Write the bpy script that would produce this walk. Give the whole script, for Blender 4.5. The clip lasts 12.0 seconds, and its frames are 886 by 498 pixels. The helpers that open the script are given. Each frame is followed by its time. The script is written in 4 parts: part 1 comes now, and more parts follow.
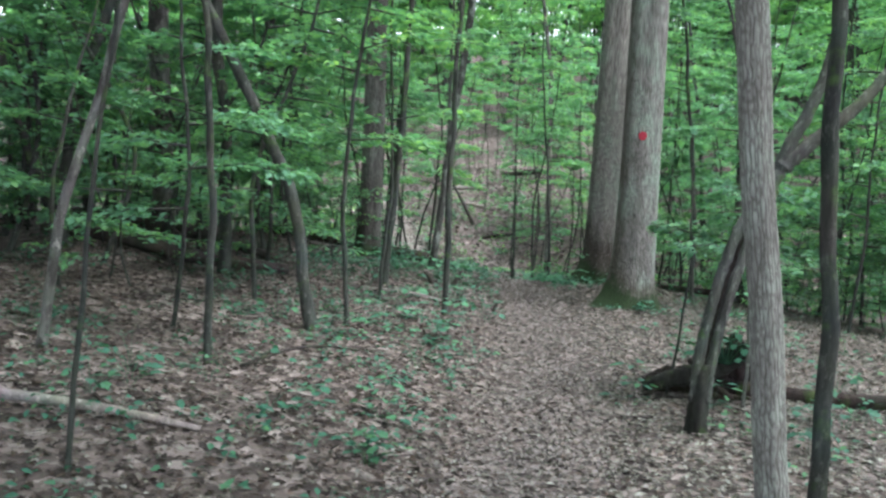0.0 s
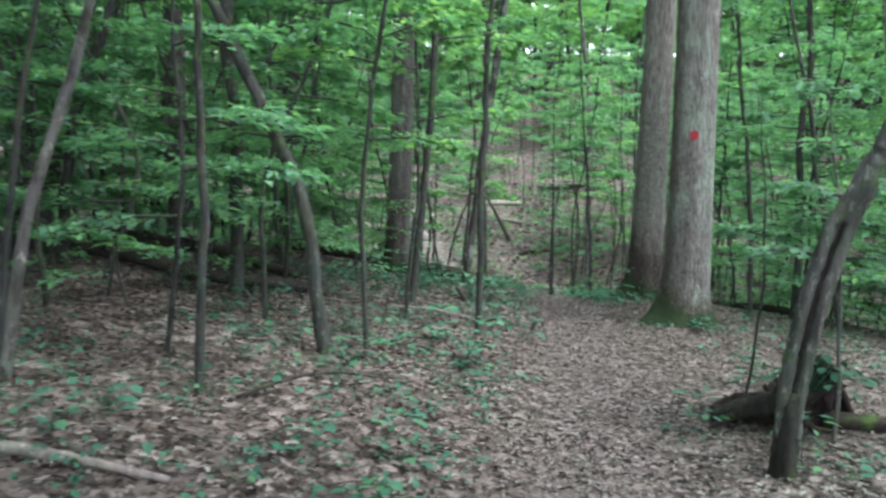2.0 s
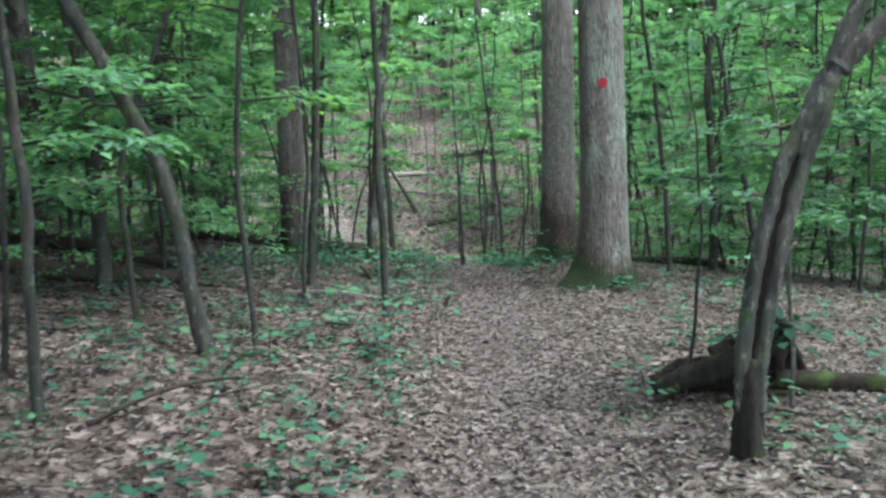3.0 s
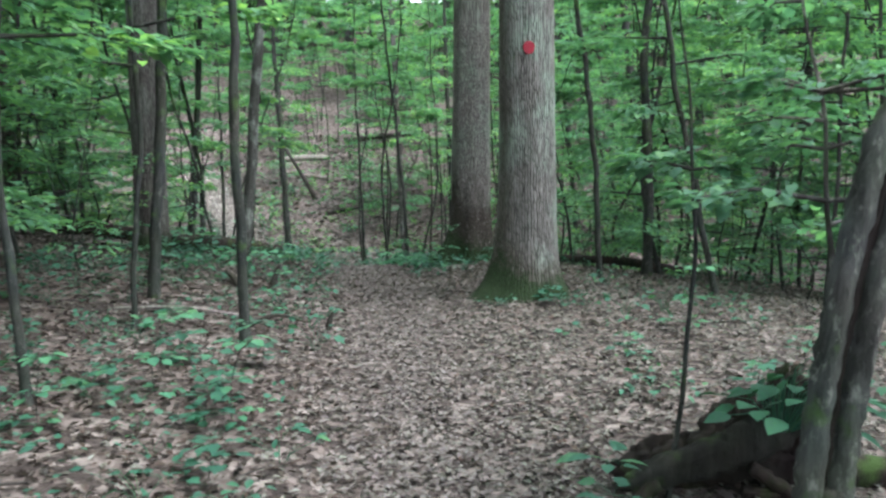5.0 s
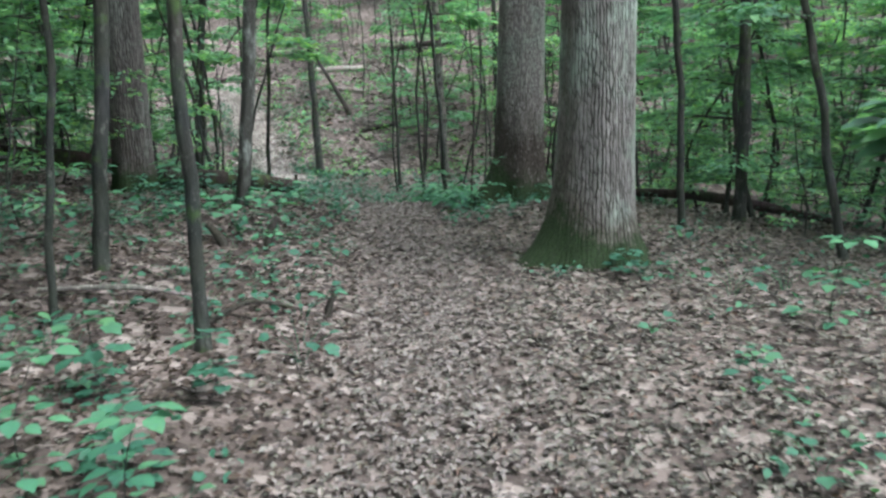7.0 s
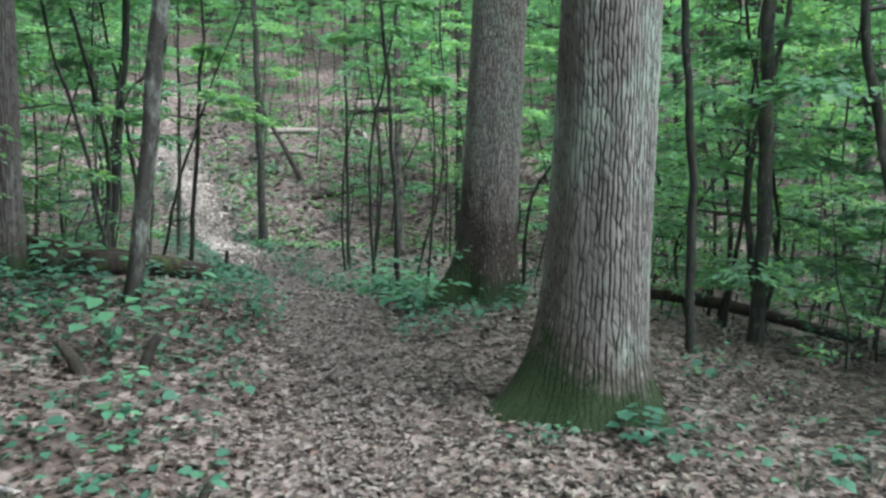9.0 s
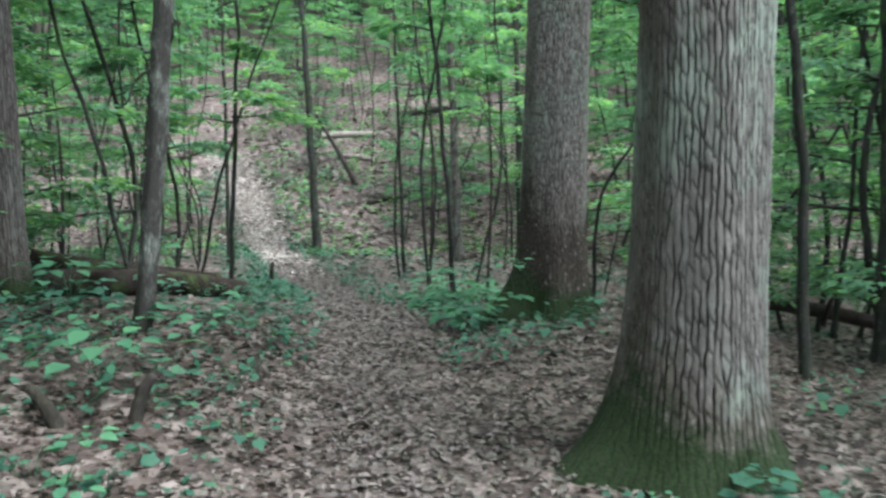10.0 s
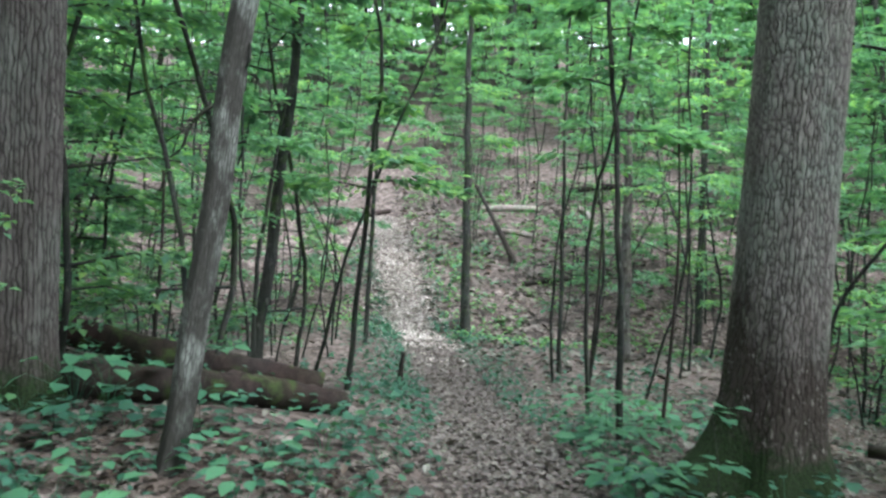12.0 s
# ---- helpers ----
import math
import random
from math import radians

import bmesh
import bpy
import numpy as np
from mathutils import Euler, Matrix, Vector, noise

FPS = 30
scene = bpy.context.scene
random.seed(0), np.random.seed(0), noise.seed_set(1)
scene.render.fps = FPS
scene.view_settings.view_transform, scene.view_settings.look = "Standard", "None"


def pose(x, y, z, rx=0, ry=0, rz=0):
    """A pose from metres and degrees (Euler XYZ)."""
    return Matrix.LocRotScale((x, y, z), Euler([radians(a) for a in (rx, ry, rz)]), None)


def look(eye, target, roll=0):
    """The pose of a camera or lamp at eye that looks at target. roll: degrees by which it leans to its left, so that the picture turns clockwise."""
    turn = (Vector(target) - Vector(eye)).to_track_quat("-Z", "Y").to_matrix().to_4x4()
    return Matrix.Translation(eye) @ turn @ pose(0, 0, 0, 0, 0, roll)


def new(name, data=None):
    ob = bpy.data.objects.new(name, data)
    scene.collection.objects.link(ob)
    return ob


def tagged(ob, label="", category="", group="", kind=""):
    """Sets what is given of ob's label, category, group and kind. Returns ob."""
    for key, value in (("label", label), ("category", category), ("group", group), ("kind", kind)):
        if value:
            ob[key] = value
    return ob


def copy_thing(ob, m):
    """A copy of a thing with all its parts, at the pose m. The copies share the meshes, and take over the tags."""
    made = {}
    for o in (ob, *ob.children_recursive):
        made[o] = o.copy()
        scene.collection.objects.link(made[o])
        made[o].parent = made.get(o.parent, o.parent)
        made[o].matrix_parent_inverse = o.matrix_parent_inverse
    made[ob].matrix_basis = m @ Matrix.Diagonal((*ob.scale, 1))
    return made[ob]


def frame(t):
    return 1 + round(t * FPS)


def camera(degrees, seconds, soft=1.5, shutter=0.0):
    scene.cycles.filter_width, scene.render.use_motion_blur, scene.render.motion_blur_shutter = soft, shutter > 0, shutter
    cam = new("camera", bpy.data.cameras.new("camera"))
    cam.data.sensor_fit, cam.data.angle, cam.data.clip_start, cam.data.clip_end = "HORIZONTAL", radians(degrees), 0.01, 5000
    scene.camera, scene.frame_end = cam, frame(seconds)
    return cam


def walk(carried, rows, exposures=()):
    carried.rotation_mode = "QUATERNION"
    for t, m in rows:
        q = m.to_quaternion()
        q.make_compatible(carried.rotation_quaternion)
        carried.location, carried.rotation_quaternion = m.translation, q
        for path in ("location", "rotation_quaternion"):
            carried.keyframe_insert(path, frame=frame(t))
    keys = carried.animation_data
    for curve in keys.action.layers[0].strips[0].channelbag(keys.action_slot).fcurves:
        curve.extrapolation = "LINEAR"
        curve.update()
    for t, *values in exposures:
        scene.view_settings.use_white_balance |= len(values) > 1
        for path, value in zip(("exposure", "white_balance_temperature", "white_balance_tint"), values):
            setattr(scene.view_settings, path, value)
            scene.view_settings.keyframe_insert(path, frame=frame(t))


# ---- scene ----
cam = camera(56.0, 12.0, soft=2.6, shutter=0.35)
PATH = [
    (0, (1.428, 0.368, 1.581), (1.167, 2.345, 1.423), 3.2),
    (0.5, (1.438, 0.525, 1.55), (1.208, 2.504, 1.377), 3.9),
    (1, (1.507, 0.787, 1.534), (1.189, 2.759, 1.443), 1.6),
    (1.5, (1.41, 0.988, 1.469), (0.966, 2.936, 1.379), 3.2),
    (2, (1.359, 1.303, 1.438), (1.008, 3.269, 1.323), 2.3),
    (2.5, (1.365, 1.776, 1.42), (1.163, 3.761, 1.286), 2.5),
    (3, (1.308, 2.203, 1.353), (1.173, 4.19, 1.178), -1.6),
    (3.5, (1.331, 2.672, 1.329), (1.322, 4.665, 1.161), -0.3),
    (5.5, (1.406, 4.547, 1.331), (1.532, 6.525, 1.057), -1.6),
    (6, (1.448, 4.968, 1.345), (1.587, 6.923, 0.945), -3.4),
    (6.5, (1.511, 5.491, 1.383), (1.489, 7.446, 0.96), -1.0),
    (8.5, (1.431, 7.288, 1.476), (1.451, 9.242, 1.049), 0.9),
    (9, (1.524, 7.706, 1.476), (1.602, 9.686, 1.205), 2.0),
    (9.5, (1.544, 8.179, 1.448), (1.603, 10.159, 1.17), 1.7),
    (10, (1.606, 8.662, 1.402), (1.531, 10.643, 1.133), -0.0),
    (10.5, (1.641, 9.152, 1.405), (1.392, 11.117, 1.128), -0.3),
    (11, (1.591, 9.61, 1.424), (1.244, 11.559, 1.139), 1.7),
    (11.5, (1.575, 10.086, 1.444), (1.149, 12.031, 1.257), 2.2),
    (12, (1.468, 10.506, 1.422), (1.006, 12.45, 1.318), 3.1),
]
walk(cam, [(t, look(e, g, r)) for t, e, g, r in PATH], exposures=[(0.0, 2.78, 5950, 11), (3.0, 2.74, 5950, 11), (6.0, 2.66, 5950, 11), (8.5, 2.68, 5950, 11), (10.5, 2.74, 5950, 11), (12.0, 2.76, 5950, 11)])

# ---------------------------------------------------------------- light
world = bpy.data.worlds.new("overcast_sky")
scene.world = world
world.use_nodes = True
wn = world.node_tree
sky = wn.nodes.new("ShaderNodeTexSky")
sky.sky_type = "NISHITA"
sky.sun_disc = False
sky.sun_elevation, sky.sun_rotation = radians(66.7), radians(107)
sky.dust_density = 3.0
veil = wn.nodes.new("ShaderNodeHueSaturation")
veil.inputs["Saturation"].default_value = 0.25
wn.links.new(sky.outputs[0], veil.inputs["Color"])
wn.links.new(veil.outputs[0], wn.nodes["Background"].inputs[0])
wn.nodes["Background"].inputs[1].default_value = 0.15
sun = new("sun", bpy.data.lights.new("sun", "SUN"))
sun.data.energy, sun.data.angle, sun.data.color = 0.9, radians(20), (1.0, 0.96, 0.9)
sun.matrix_world = look((0, 0, 40), (-16.5, 5.0, 0))

# ---------------------------------------------------------------- materials


def material(name):
    m = bpy.data.materials.new(name)
    m.use_nodes = True
    nt = m.node_tree
    return m, nt, nt.nodes["Principled BSDF"]


def node(nt, kind, **values):
    n = nt.nodes.new(kind)
    for k, v in values.items():
        n.inputs[k].default_value = v
    return n


def ramp(nt, source, stops):
    r = nt.nodes.new("ShaderNodeValToRGB")
    e = r.color_ramp.elements
    while len(e) < len(stops):
        e.new(0.5)
    for el, (p, c) in zip(e, stops):
        el.position, el.color = p, (*c, 1)
    nt.links.new(source, r.inputs[0])
    return r


def noise_tex(nt, scale, detail=4, stretch=None, rough=0.6):
    co = nt.nodes.new("ShaderNodeTexCoord")
    n = node(nt, "ShaderNodeTexNoise", Scale=scale, Detail=detail, Roughness=rough)
    if stretch:
        mp = nt.nodes.new("ShaderNodeMapping")
        mp.inputs["Scale"].default_value = stretch
        nt.links.new(co.outputs["Object"], mp.inputs[0])
        nt.links.new(mp.outputs[0], n.inputs["Vector"])
    else:
        nt.links.new(co.outputs["Object"], n.inputs["Vector"])
    return n


def mix(nt, fac, a, b, mode="MIX"):
    m = nt.nodes.new("ShaderNodeMix")
    m.data_type, m.blend_type = "RGBA", mode
    for sock, v in ((m.inputs[0], fac), (m.inputs[6], a), (m.inputs[7], b)):
        if isinstance(v, (int, float)):
            sock.default_value = v
        elif isinstance(v, tuple):
            sock.default_value = (*v, 1)
        else:
            nt.links.new(v, sock)
    return m.outputs[2]


def bump(nt, bsdf, height, strength, distance):
    b = node(nt, "ShaderNodeBump", Strength=strength, Distance=distance)
    nt.links.new(height, b.inputs["Height"])
    nt.links.new(b.outputs[0], bsdf.inputs["Normal"])


def leaf_material(name, stops, translucent=0.4, rough=0.45):
    """Thin leaves: each leaf takes its own tone, and light comes through them."""
    m, nt, p = material(name)
    geo = nt.nodes.new("ShaderNodeNewGeometry")
    info = nt.nodes.new("ShaderNodeObjectInfo")
    a = node(nt, "ShaderNodeMath")
    a.operation = "MULTIPLY_ADD"
    a.inputs[1].default_value, a.inputs[2].default_value = 0.65, 0.0
    nt.links.new(geo.outputs["Random Per Island"], a.inputs[0])
    b = node(nt, "ShaderNodeMath")
    b.operation = "MULTIPLY_ADD"
    b.inputs[1].default_value = 0.35
    nt.links.new(info.outputs["Random"], b.inputs[0])
    nt.links.new(a.outputs[0], b.inputs[2])
    r = ramp(nt, b.outputs[0], stops)
    n = noise_tex(nt, 60, 2)
    col = mix(nt, 0.25, r.outputs[0], n.outputs["Color"], "SOFT_LIGHT")
    nt.links.new(col, p.inputs["Base Color"])
    p.inputs["Roughness"].default_value = rough
    p.inputs["Specular IOR Level"].default_value = 0.22
    tr = nt.nodes.new("ShaderNodeBsdfTranslucent")
    nt.links.new(mix(nt, 1.0, col, (1.0, 1.15, 0.7), "MULTIPLY"), tr.inputs[0])
    ms = nt.nodes.new("ShaderNodeMixShader")
    ms.inputs[0].default_value = translucent
    nt.links.new(p.outputs[0], ms.inputs[1])
    nt.links.new(tr.outputs[0], ms.inputs[2])
    nt.links.new(ms.outputs[0], nt.nodes["Material Output"].inputs[0])
    return m


LEAF = leaf_material("understory_leaf", [(0.0, (0.061, 0.142, 0.096)), (0.45, (0.089, 0.204, 0.120)), (0.8, (0.147, 0.295, 0.120)), (1.0, (0.255, 0.427, 0.115))], 0.5, 0.55)
CANOPY = leaf_material("canopy_leaf", [(0.0, (0.077, 0.178, 0.105)), (0.6, (0.138, 0.295, 0.126)), (1.0, (0.244, 0.438, 0.126))], 0.58, 0.6)
HERB = leaf_material("herb_leaf", [(0.0, (0.019, 0.068, 0.046)), (0.6, (0.033, 0.104, 0.064)), (1.0, (0.066, 0.155, 0.062))], 0.3, 0.6)
BROADLEAF = leaf_material("dark_broad_leaf", [(0.0, (0.015, 0.060, 0.036)), (1.0, (0.035, 0.115, 0.060))], 0.25, 0.7)
FERN = leaf_material("pale_herb_leaf", [(0.0, (0.040, 0.135, 0.085)), (1.0, (0.080, 0.205, 0.098))], 0.4, 0.6)
HILL_HERB = leaf_material("yellow_green_herb_leaf", [(0.0, (0.055, 0.16, 0.085)), (0.6, (0.12, 0.26, 0.095)), (1.0, (0.24, 0.37, 0.09))], 0.45, 0.6)
LITTER = leaf_material("dry_leaf", [(0.0, (0.014, 0.012, 0.010)), (0.2, (0.035, 0.032, 0.026)), (0.38, (0.082, 0.077, 0.064)), (0.56, (0.134, 0.131, 0.111)), (0.66, (0.076, 0.048, 0.037)), (0.72, (0.147, 0.147, 0.126)), (1.0, (0.349, 0.365, 0.314))], 0.1, 0.7)
TRODDEN = leaf_material("trodden_leaf", [(0.0, (0.032, 0.027, 0.024)), (0.4, (0.082, 0.071, 0.064)), (1.0, (0.180, 0.163, 0.150))], 0.05, 0.8)
# paler copy of the trodden leaves; light from the canopy gap as colour
LIT_TRAIL = leaf_material("lit_dry_leaf", [(0.0, (0.16, 0.142, 0.128)), (0.4, (0.32, 0.292, 0.27)), (1.0, (0.50, 0.47, 0.44))], 0.05, 0.8)
# red-brown rotting leaves, with the shade of the bank darkened into them
ROTTING_SHADED = leaf_material("shaded_rotting_leaf", [(0.0, (0.009, 0.008, 0.006)), (0.3, (0.021, 0.015, 0.011)), (0.55, (0.046, 0.032, 0.024)), (0.75, (0.062, 0.053, 0.042)), (1.0, (0.160, 0.159, 0.135))], 0.08, 0.75)


def bark_material(name, dark, light, moss=0.0, scale=1.0, patches=None, lichen=0.75):
    m, nt, p = material(name)
    n = noise_tex(nt, 14 * scale, 6, (1, 1, 0.16), 0.7)
    r = ramp(nt, n.outputs[0], [(0.3, dark), (0.7, light)])
    col = r.outputs[0]
    big = noise_tex(nt, 2.2, 3)
    col = mix(nt, 0.35, col, big.outputs["Color"], "SOFT_LIGHT")
    spots = ramp(nt, noise_tex(nt, 26, 5, (1, 1, 0.45), 0.7).outputs[0], [(0.56, (0, 0, 0)), (0.68, (lichen, lichen, lichen))])
    col = mix(nt, spots.outputs[0], col, tuple(min(0.5, 2.0 * c + 0.006) for c in light))
    if patches:
        q = noise_tex(nt, 9, 3, (1, 1, 0.5))
        qr = ramp(nt, q.outputs[0], [(0.5, (0, 0, 0)), (0.6, (1, 1, 1))])
        col = mix(nt, qr.outputs[0], col, patches)
    if moss:
        q = noise_tex(nt, 5, 4)
        qr = ramp(nt, q.outputs[0], [(0.55, (0, 0, 0)), (0.7, (moss, moss, moss))])
        col = mix(nt, qr.outputs[0], col, (0.045, 0.09, 0.02))
    nt.links.new(col, p.inputs["Base Color"])
    p.inputs["Roughness"].default_value = 0.9
    p.inputs["Specular IOR Level"].default_value = 0.15
    f = noise_tex(nt, 45 * scale, 5, (1, 1, 0.25), 0.75)
    bump(nt, p, f.outputs[0], 1.0, 0.016)
    return m


BARK = bark_material("dark_bark", (0.009, 0.010, 0.009), (0.046, 0.048, 0.042), 0.7)
BARK_GREY = bark_material("grey_bark", (0.028, 0.027, 0.024), (0.12, 0.116, 0.105), 0.4, 1.0, (0.032, 0.030, 0.027))
BARK_LEAN = bark_material("mossy_grey_bark", (0.012, 0.012, 0.011), (0.078, 0.083, 0.071), 1.0, 0.8)
BARK_DAMP = bark_material("damp_bark", (0.007, 0.007, 0.006), (0.026, 0.026, 0.021), 0.6, 0.8, lichen=0.2)
DEAD = bark_material("dead_wood", (0.014, 0.012, 0.011), (0.050, 0.043, 0.037), 0.3, lichen=0.15)
DEAD_RED = bark_material("rotten_wood", (0.009, 0.007, 0.006), (0.034, 0.026, 0.022), 0.7, lichen=0.2)
PALE = bark_material("bleached_wood", (0.09, 0.082, 0.072), (0.24, 0.222, 0.198))
SOIL = bark_material("root_soil", (0.007, 0.006, 0.005), (0.028, 0.022, 0.018), 0.25, 0.5, lichen=0.1)


def oak_material(name, ridge, furrow, shade_damp, patchy, lichen=(0.24, 0.30, 0.25), blotch=2.3):
    """Ridged oak bark: furrows brown and shaded in the colour, ridge backs grey with lichen, moss on the root flare."""
    m, nt, p = material(name)
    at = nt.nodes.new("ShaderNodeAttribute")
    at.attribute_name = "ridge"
    n = noise_tex(nt, 22, 5, (1, 1, 0.3), 0.7)
    top = ramp(nt, n.outputs[0], [(0.3, tuple(c * 0.65 for c in ridge)), (0.7, tuple(min(1, c * 1.2) for c in ridge))])
    q = noise_tex(nt, blotch, 4, (1, 1, 0.6))
    lich = ramp(nt, q.outputs[0], [(0.47, (0, 0, 0)), (0.62, (patchy, patchy, patchy))])
    topc = mix(nt, lich.outputs[0], top.outputs[0], lichen)
    # the side away from the light and the dark foot, mixed into the colour
    we = nt.nodes.new("ShaderNodeAttribute")
    we.attribute_name = "shade_wet"
    wn_ = noise_tex(nt, 7, 6, (1, 1, 0.5), 0.75)
    ws = node(nt, "ShaderNodeMath")
    ws.operation = "ADD"
    nt.links.new(we.outputs["Fac"], ws.inputs[0])
    nt.links.new(wn_.outputs[0], ws.inputs[1])
    wr = ramp(nt, ws.outputs[0], [(0.66, (0, 0, 0)), (1.0, (0.9, 0.9, 0.9))])
    topc = mix(nt, wr.outputs[0], topc, shade_damp)
    flecks = ramp(nt, noise_tex(nt, 38, 3, (1, 1, 0.6)).outputs[0], [(0.60, (0, 0, 0)), (0.69, (0.7, 0.7, 0.7))])
    topc = mix(nt, flecks.outputs[0], topc, tuple(1.45 * c for c in ridge))
    # furrows get their brown and a painted crease shade by the ridge value
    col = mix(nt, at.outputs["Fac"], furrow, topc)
    mo = nt.nodes.new("ShaderNodeAttribute")
    mo.attribute_name = "moss"
    k = noise_tex(nt, 14, 6, None, 0.75)
    s = node(nt, "ShaderNodeMath")
    s.operation = "ADD"
    nt.links.new(mo.outputs["Fac"], s.inputs[0])
    nt.links.new(k.outputs[0], s.inputs[1])
    mr = ramp(nt, s.outputs[0], [(0.74, (0, 0, 0)), (0.98, (0.92, 0.92, 0.92))])
    g = ramp(nt, noise_tex(nt, 70, 3).outputs[0], [(0.3, (0.006, 0.010, 0.005)), (0.7, (0.019, 0.040, 0.012))])
    col = mix(nt, mr.outputs[0], col, g.outputs[0])
    nt.links.new(col, p.inputs["Base Color"])
    p.inputs["Roughness"].default_value = 0.92
    p.inputs["Specular IOR Level"].default_value = 0.15
    bump(nt, p, noise_tex(nt, 90, 4, (1, 1, 0.4), 0.75).outputs[0], 0.7, 0.006)
    return m


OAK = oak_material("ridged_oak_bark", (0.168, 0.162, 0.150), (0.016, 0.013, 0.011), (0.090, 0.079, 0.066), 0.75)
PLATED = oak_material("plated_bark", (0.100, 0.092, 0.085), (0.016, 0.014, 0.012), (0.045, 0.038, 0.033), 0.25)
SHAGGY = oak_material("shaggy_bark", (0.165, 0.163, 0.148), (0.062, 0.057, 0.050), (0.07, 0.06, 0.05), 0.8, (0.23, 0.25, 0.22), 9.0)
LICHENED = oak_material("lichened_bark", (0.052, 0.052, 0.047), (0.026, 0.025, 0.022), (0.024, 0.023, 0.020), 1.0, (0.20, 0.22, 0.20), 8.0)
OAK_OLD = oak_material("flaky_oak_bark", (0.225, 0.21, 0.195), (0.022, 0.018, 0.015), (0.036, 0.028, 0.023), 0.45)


def ground_material():
    m, nt, p = material("forest_floor")
    co = nt.nodes.new("ShaderNodeTexCoord")
    v = node(nt, "ShaderNodeTexVoronoi", Scale=14.0, Randomness=1.0)
    w = noise_tex(nt, 9, 3)
    wv = mix(nt, 0.12, co.outputs["Object"], w.outputs["Color"])
    nt.links.new(wv, v.inputs["Vector"])
    sp = nt.nodes.new("ShaderNodeSeparateColor")
    nt.links.new(v.outputs["Color"], sp.inputs[0])
    r = ramp(nt, sp.outputs[0], [(0.0, (0.020, 0.016, 0.014)), (0.35, (0.055, 0.044, 0.039)), (0.7, (0.11, 0.090, 0.080)), (1.0, (0.19, 0.165, 0.15))])
    big = noise_tex(nt, 0.9, 5)
    dirt = ramp(nt, big.outputs[0], [(0.45, (0, 0, 0)), (0.7, (0.7, 0.7, 0.7))])
    col = mix(nt, dirt.outputs[0], r.outputs[0], (0.058, 0.046, 0.040))
    nt.links.new(col, p.inputs["Base Color"])
    p.inputs["Roughness"].default_value = 0.9
    p.inputs["Specular IOR Level"].default_value = 0.15
    bump(nt, p, v.outputs["Distance"], 0.8, 0.04)
    return m


GROUND = ground_material()
RED, rnt, rp = material("red_marker_paint")
rc = ramp(rnt, noise_tex(rnt, 40, 4).outputs[0], [(0.3, (0.14, 0.003, 0.012)), (0.7, (0.24, 0.005, 0.020))])
rnt.links.new(rc.outputs[0], rp.inputs["Base Color"])
rp.inputs["Roughness"].default_value = 0.8

# ---------------------------------------------------------------- shape helpers
rng = np.random.default_rng(7)
GY = [-60, -6, 0, 6, 12, 14, 15.5, 17, 19, 23, 26.5, 30, 40, 60, 95, 140]
GZ = [0.5, 0, 0, -.05, .03, .03, -.06, -.32, -.65, -.9, -1.05, .1, 3.2, 9, 18, 20]
PY = [-30, 0, 5, 8, 12, 15, 18, 22, 27, 31, 36, 60]
PX = [0.8, 1.2, 1.4, 1.5, 1.25, 0.85, 0.1, -1.2, -3.1, -4.8, -6.8, -14]


def trail(y):
    """The middle of the trail."""
    return np.interp(y, PY, PX)


def height(x, y):
    """The forest floor: a bank on one hand, a dip past the oaks, then a hillside."""
    x, y = np.asarray(x, float), np.asarray(y, float)
    z = np.interp(y, GY, GZ)
    z = z + 0.12 * np.clip(0.6 - x, 0, 5) * np.interp(y, [15, 20], [1, 0])
    z = z - 0.15 * np.clip(x - 3, 0, 4) * np.interp(y, [10, 16.4, 26, 30], [0, 1, 1, 0])
    off = x - trail(y)
    z = z - 0.075 * np.exp(-((np.clip(off, None, 0) / 0.62) ** 6)) * np.exp(-((np.clip(off, 0, None) / 1.1) ** 2)) * np.interp(y, [-4, 2, 26, 30], [0, 1, 1, 0.3])
    far = np.clip((np.abs(off) - 0.5) / 1.5, 0, 1)
    z = z + far * 0.035 * (np.sin(1.7 * x + 0.6 * y) * np.cos(1.3 * y - 0.5 * x)) + 0.012 * np.sin(4.1 * x + 1) * np.sin(3.7 * y)
    return z


def mesh_of(name, verts, faces, mat, smooth=True):
    """A mesh from an array of points and an array of faces that all have as many corners."""
    verts, faces = np.asarray(verts, np.float32), np.asarray(faces, np.int32)
    me = bpy.data.meshes.new(name)
    k = faces.shape[1]
    me.vertices.add(len(verts))
    me.vertices.foreach_set("co", verts.ravel())
    me.loops.add(faces.size)
    me.loops.foreach_set("vertex_index", faces.ravel())
    me.polygons.add(len(faces))
    me.polygons.foreach_set("loop_start", np.arange(0, faces.size, k, dtype=np.int32))
    me.polygons.foreach_set("use_smooth", np.full(len(faces), smooth))
    me.update(calc_edges=True)
    me.materials.append(mat)
    return me


def part(name, me, parent, label=""):
    ob = new(name, me)
    ob.parent = parent
    return tagged(ob, label)


def soft_part(name, me, parent):
    """A part of very many small pieces."""
    return tagged(part(name, me, parent), kind="stuff")


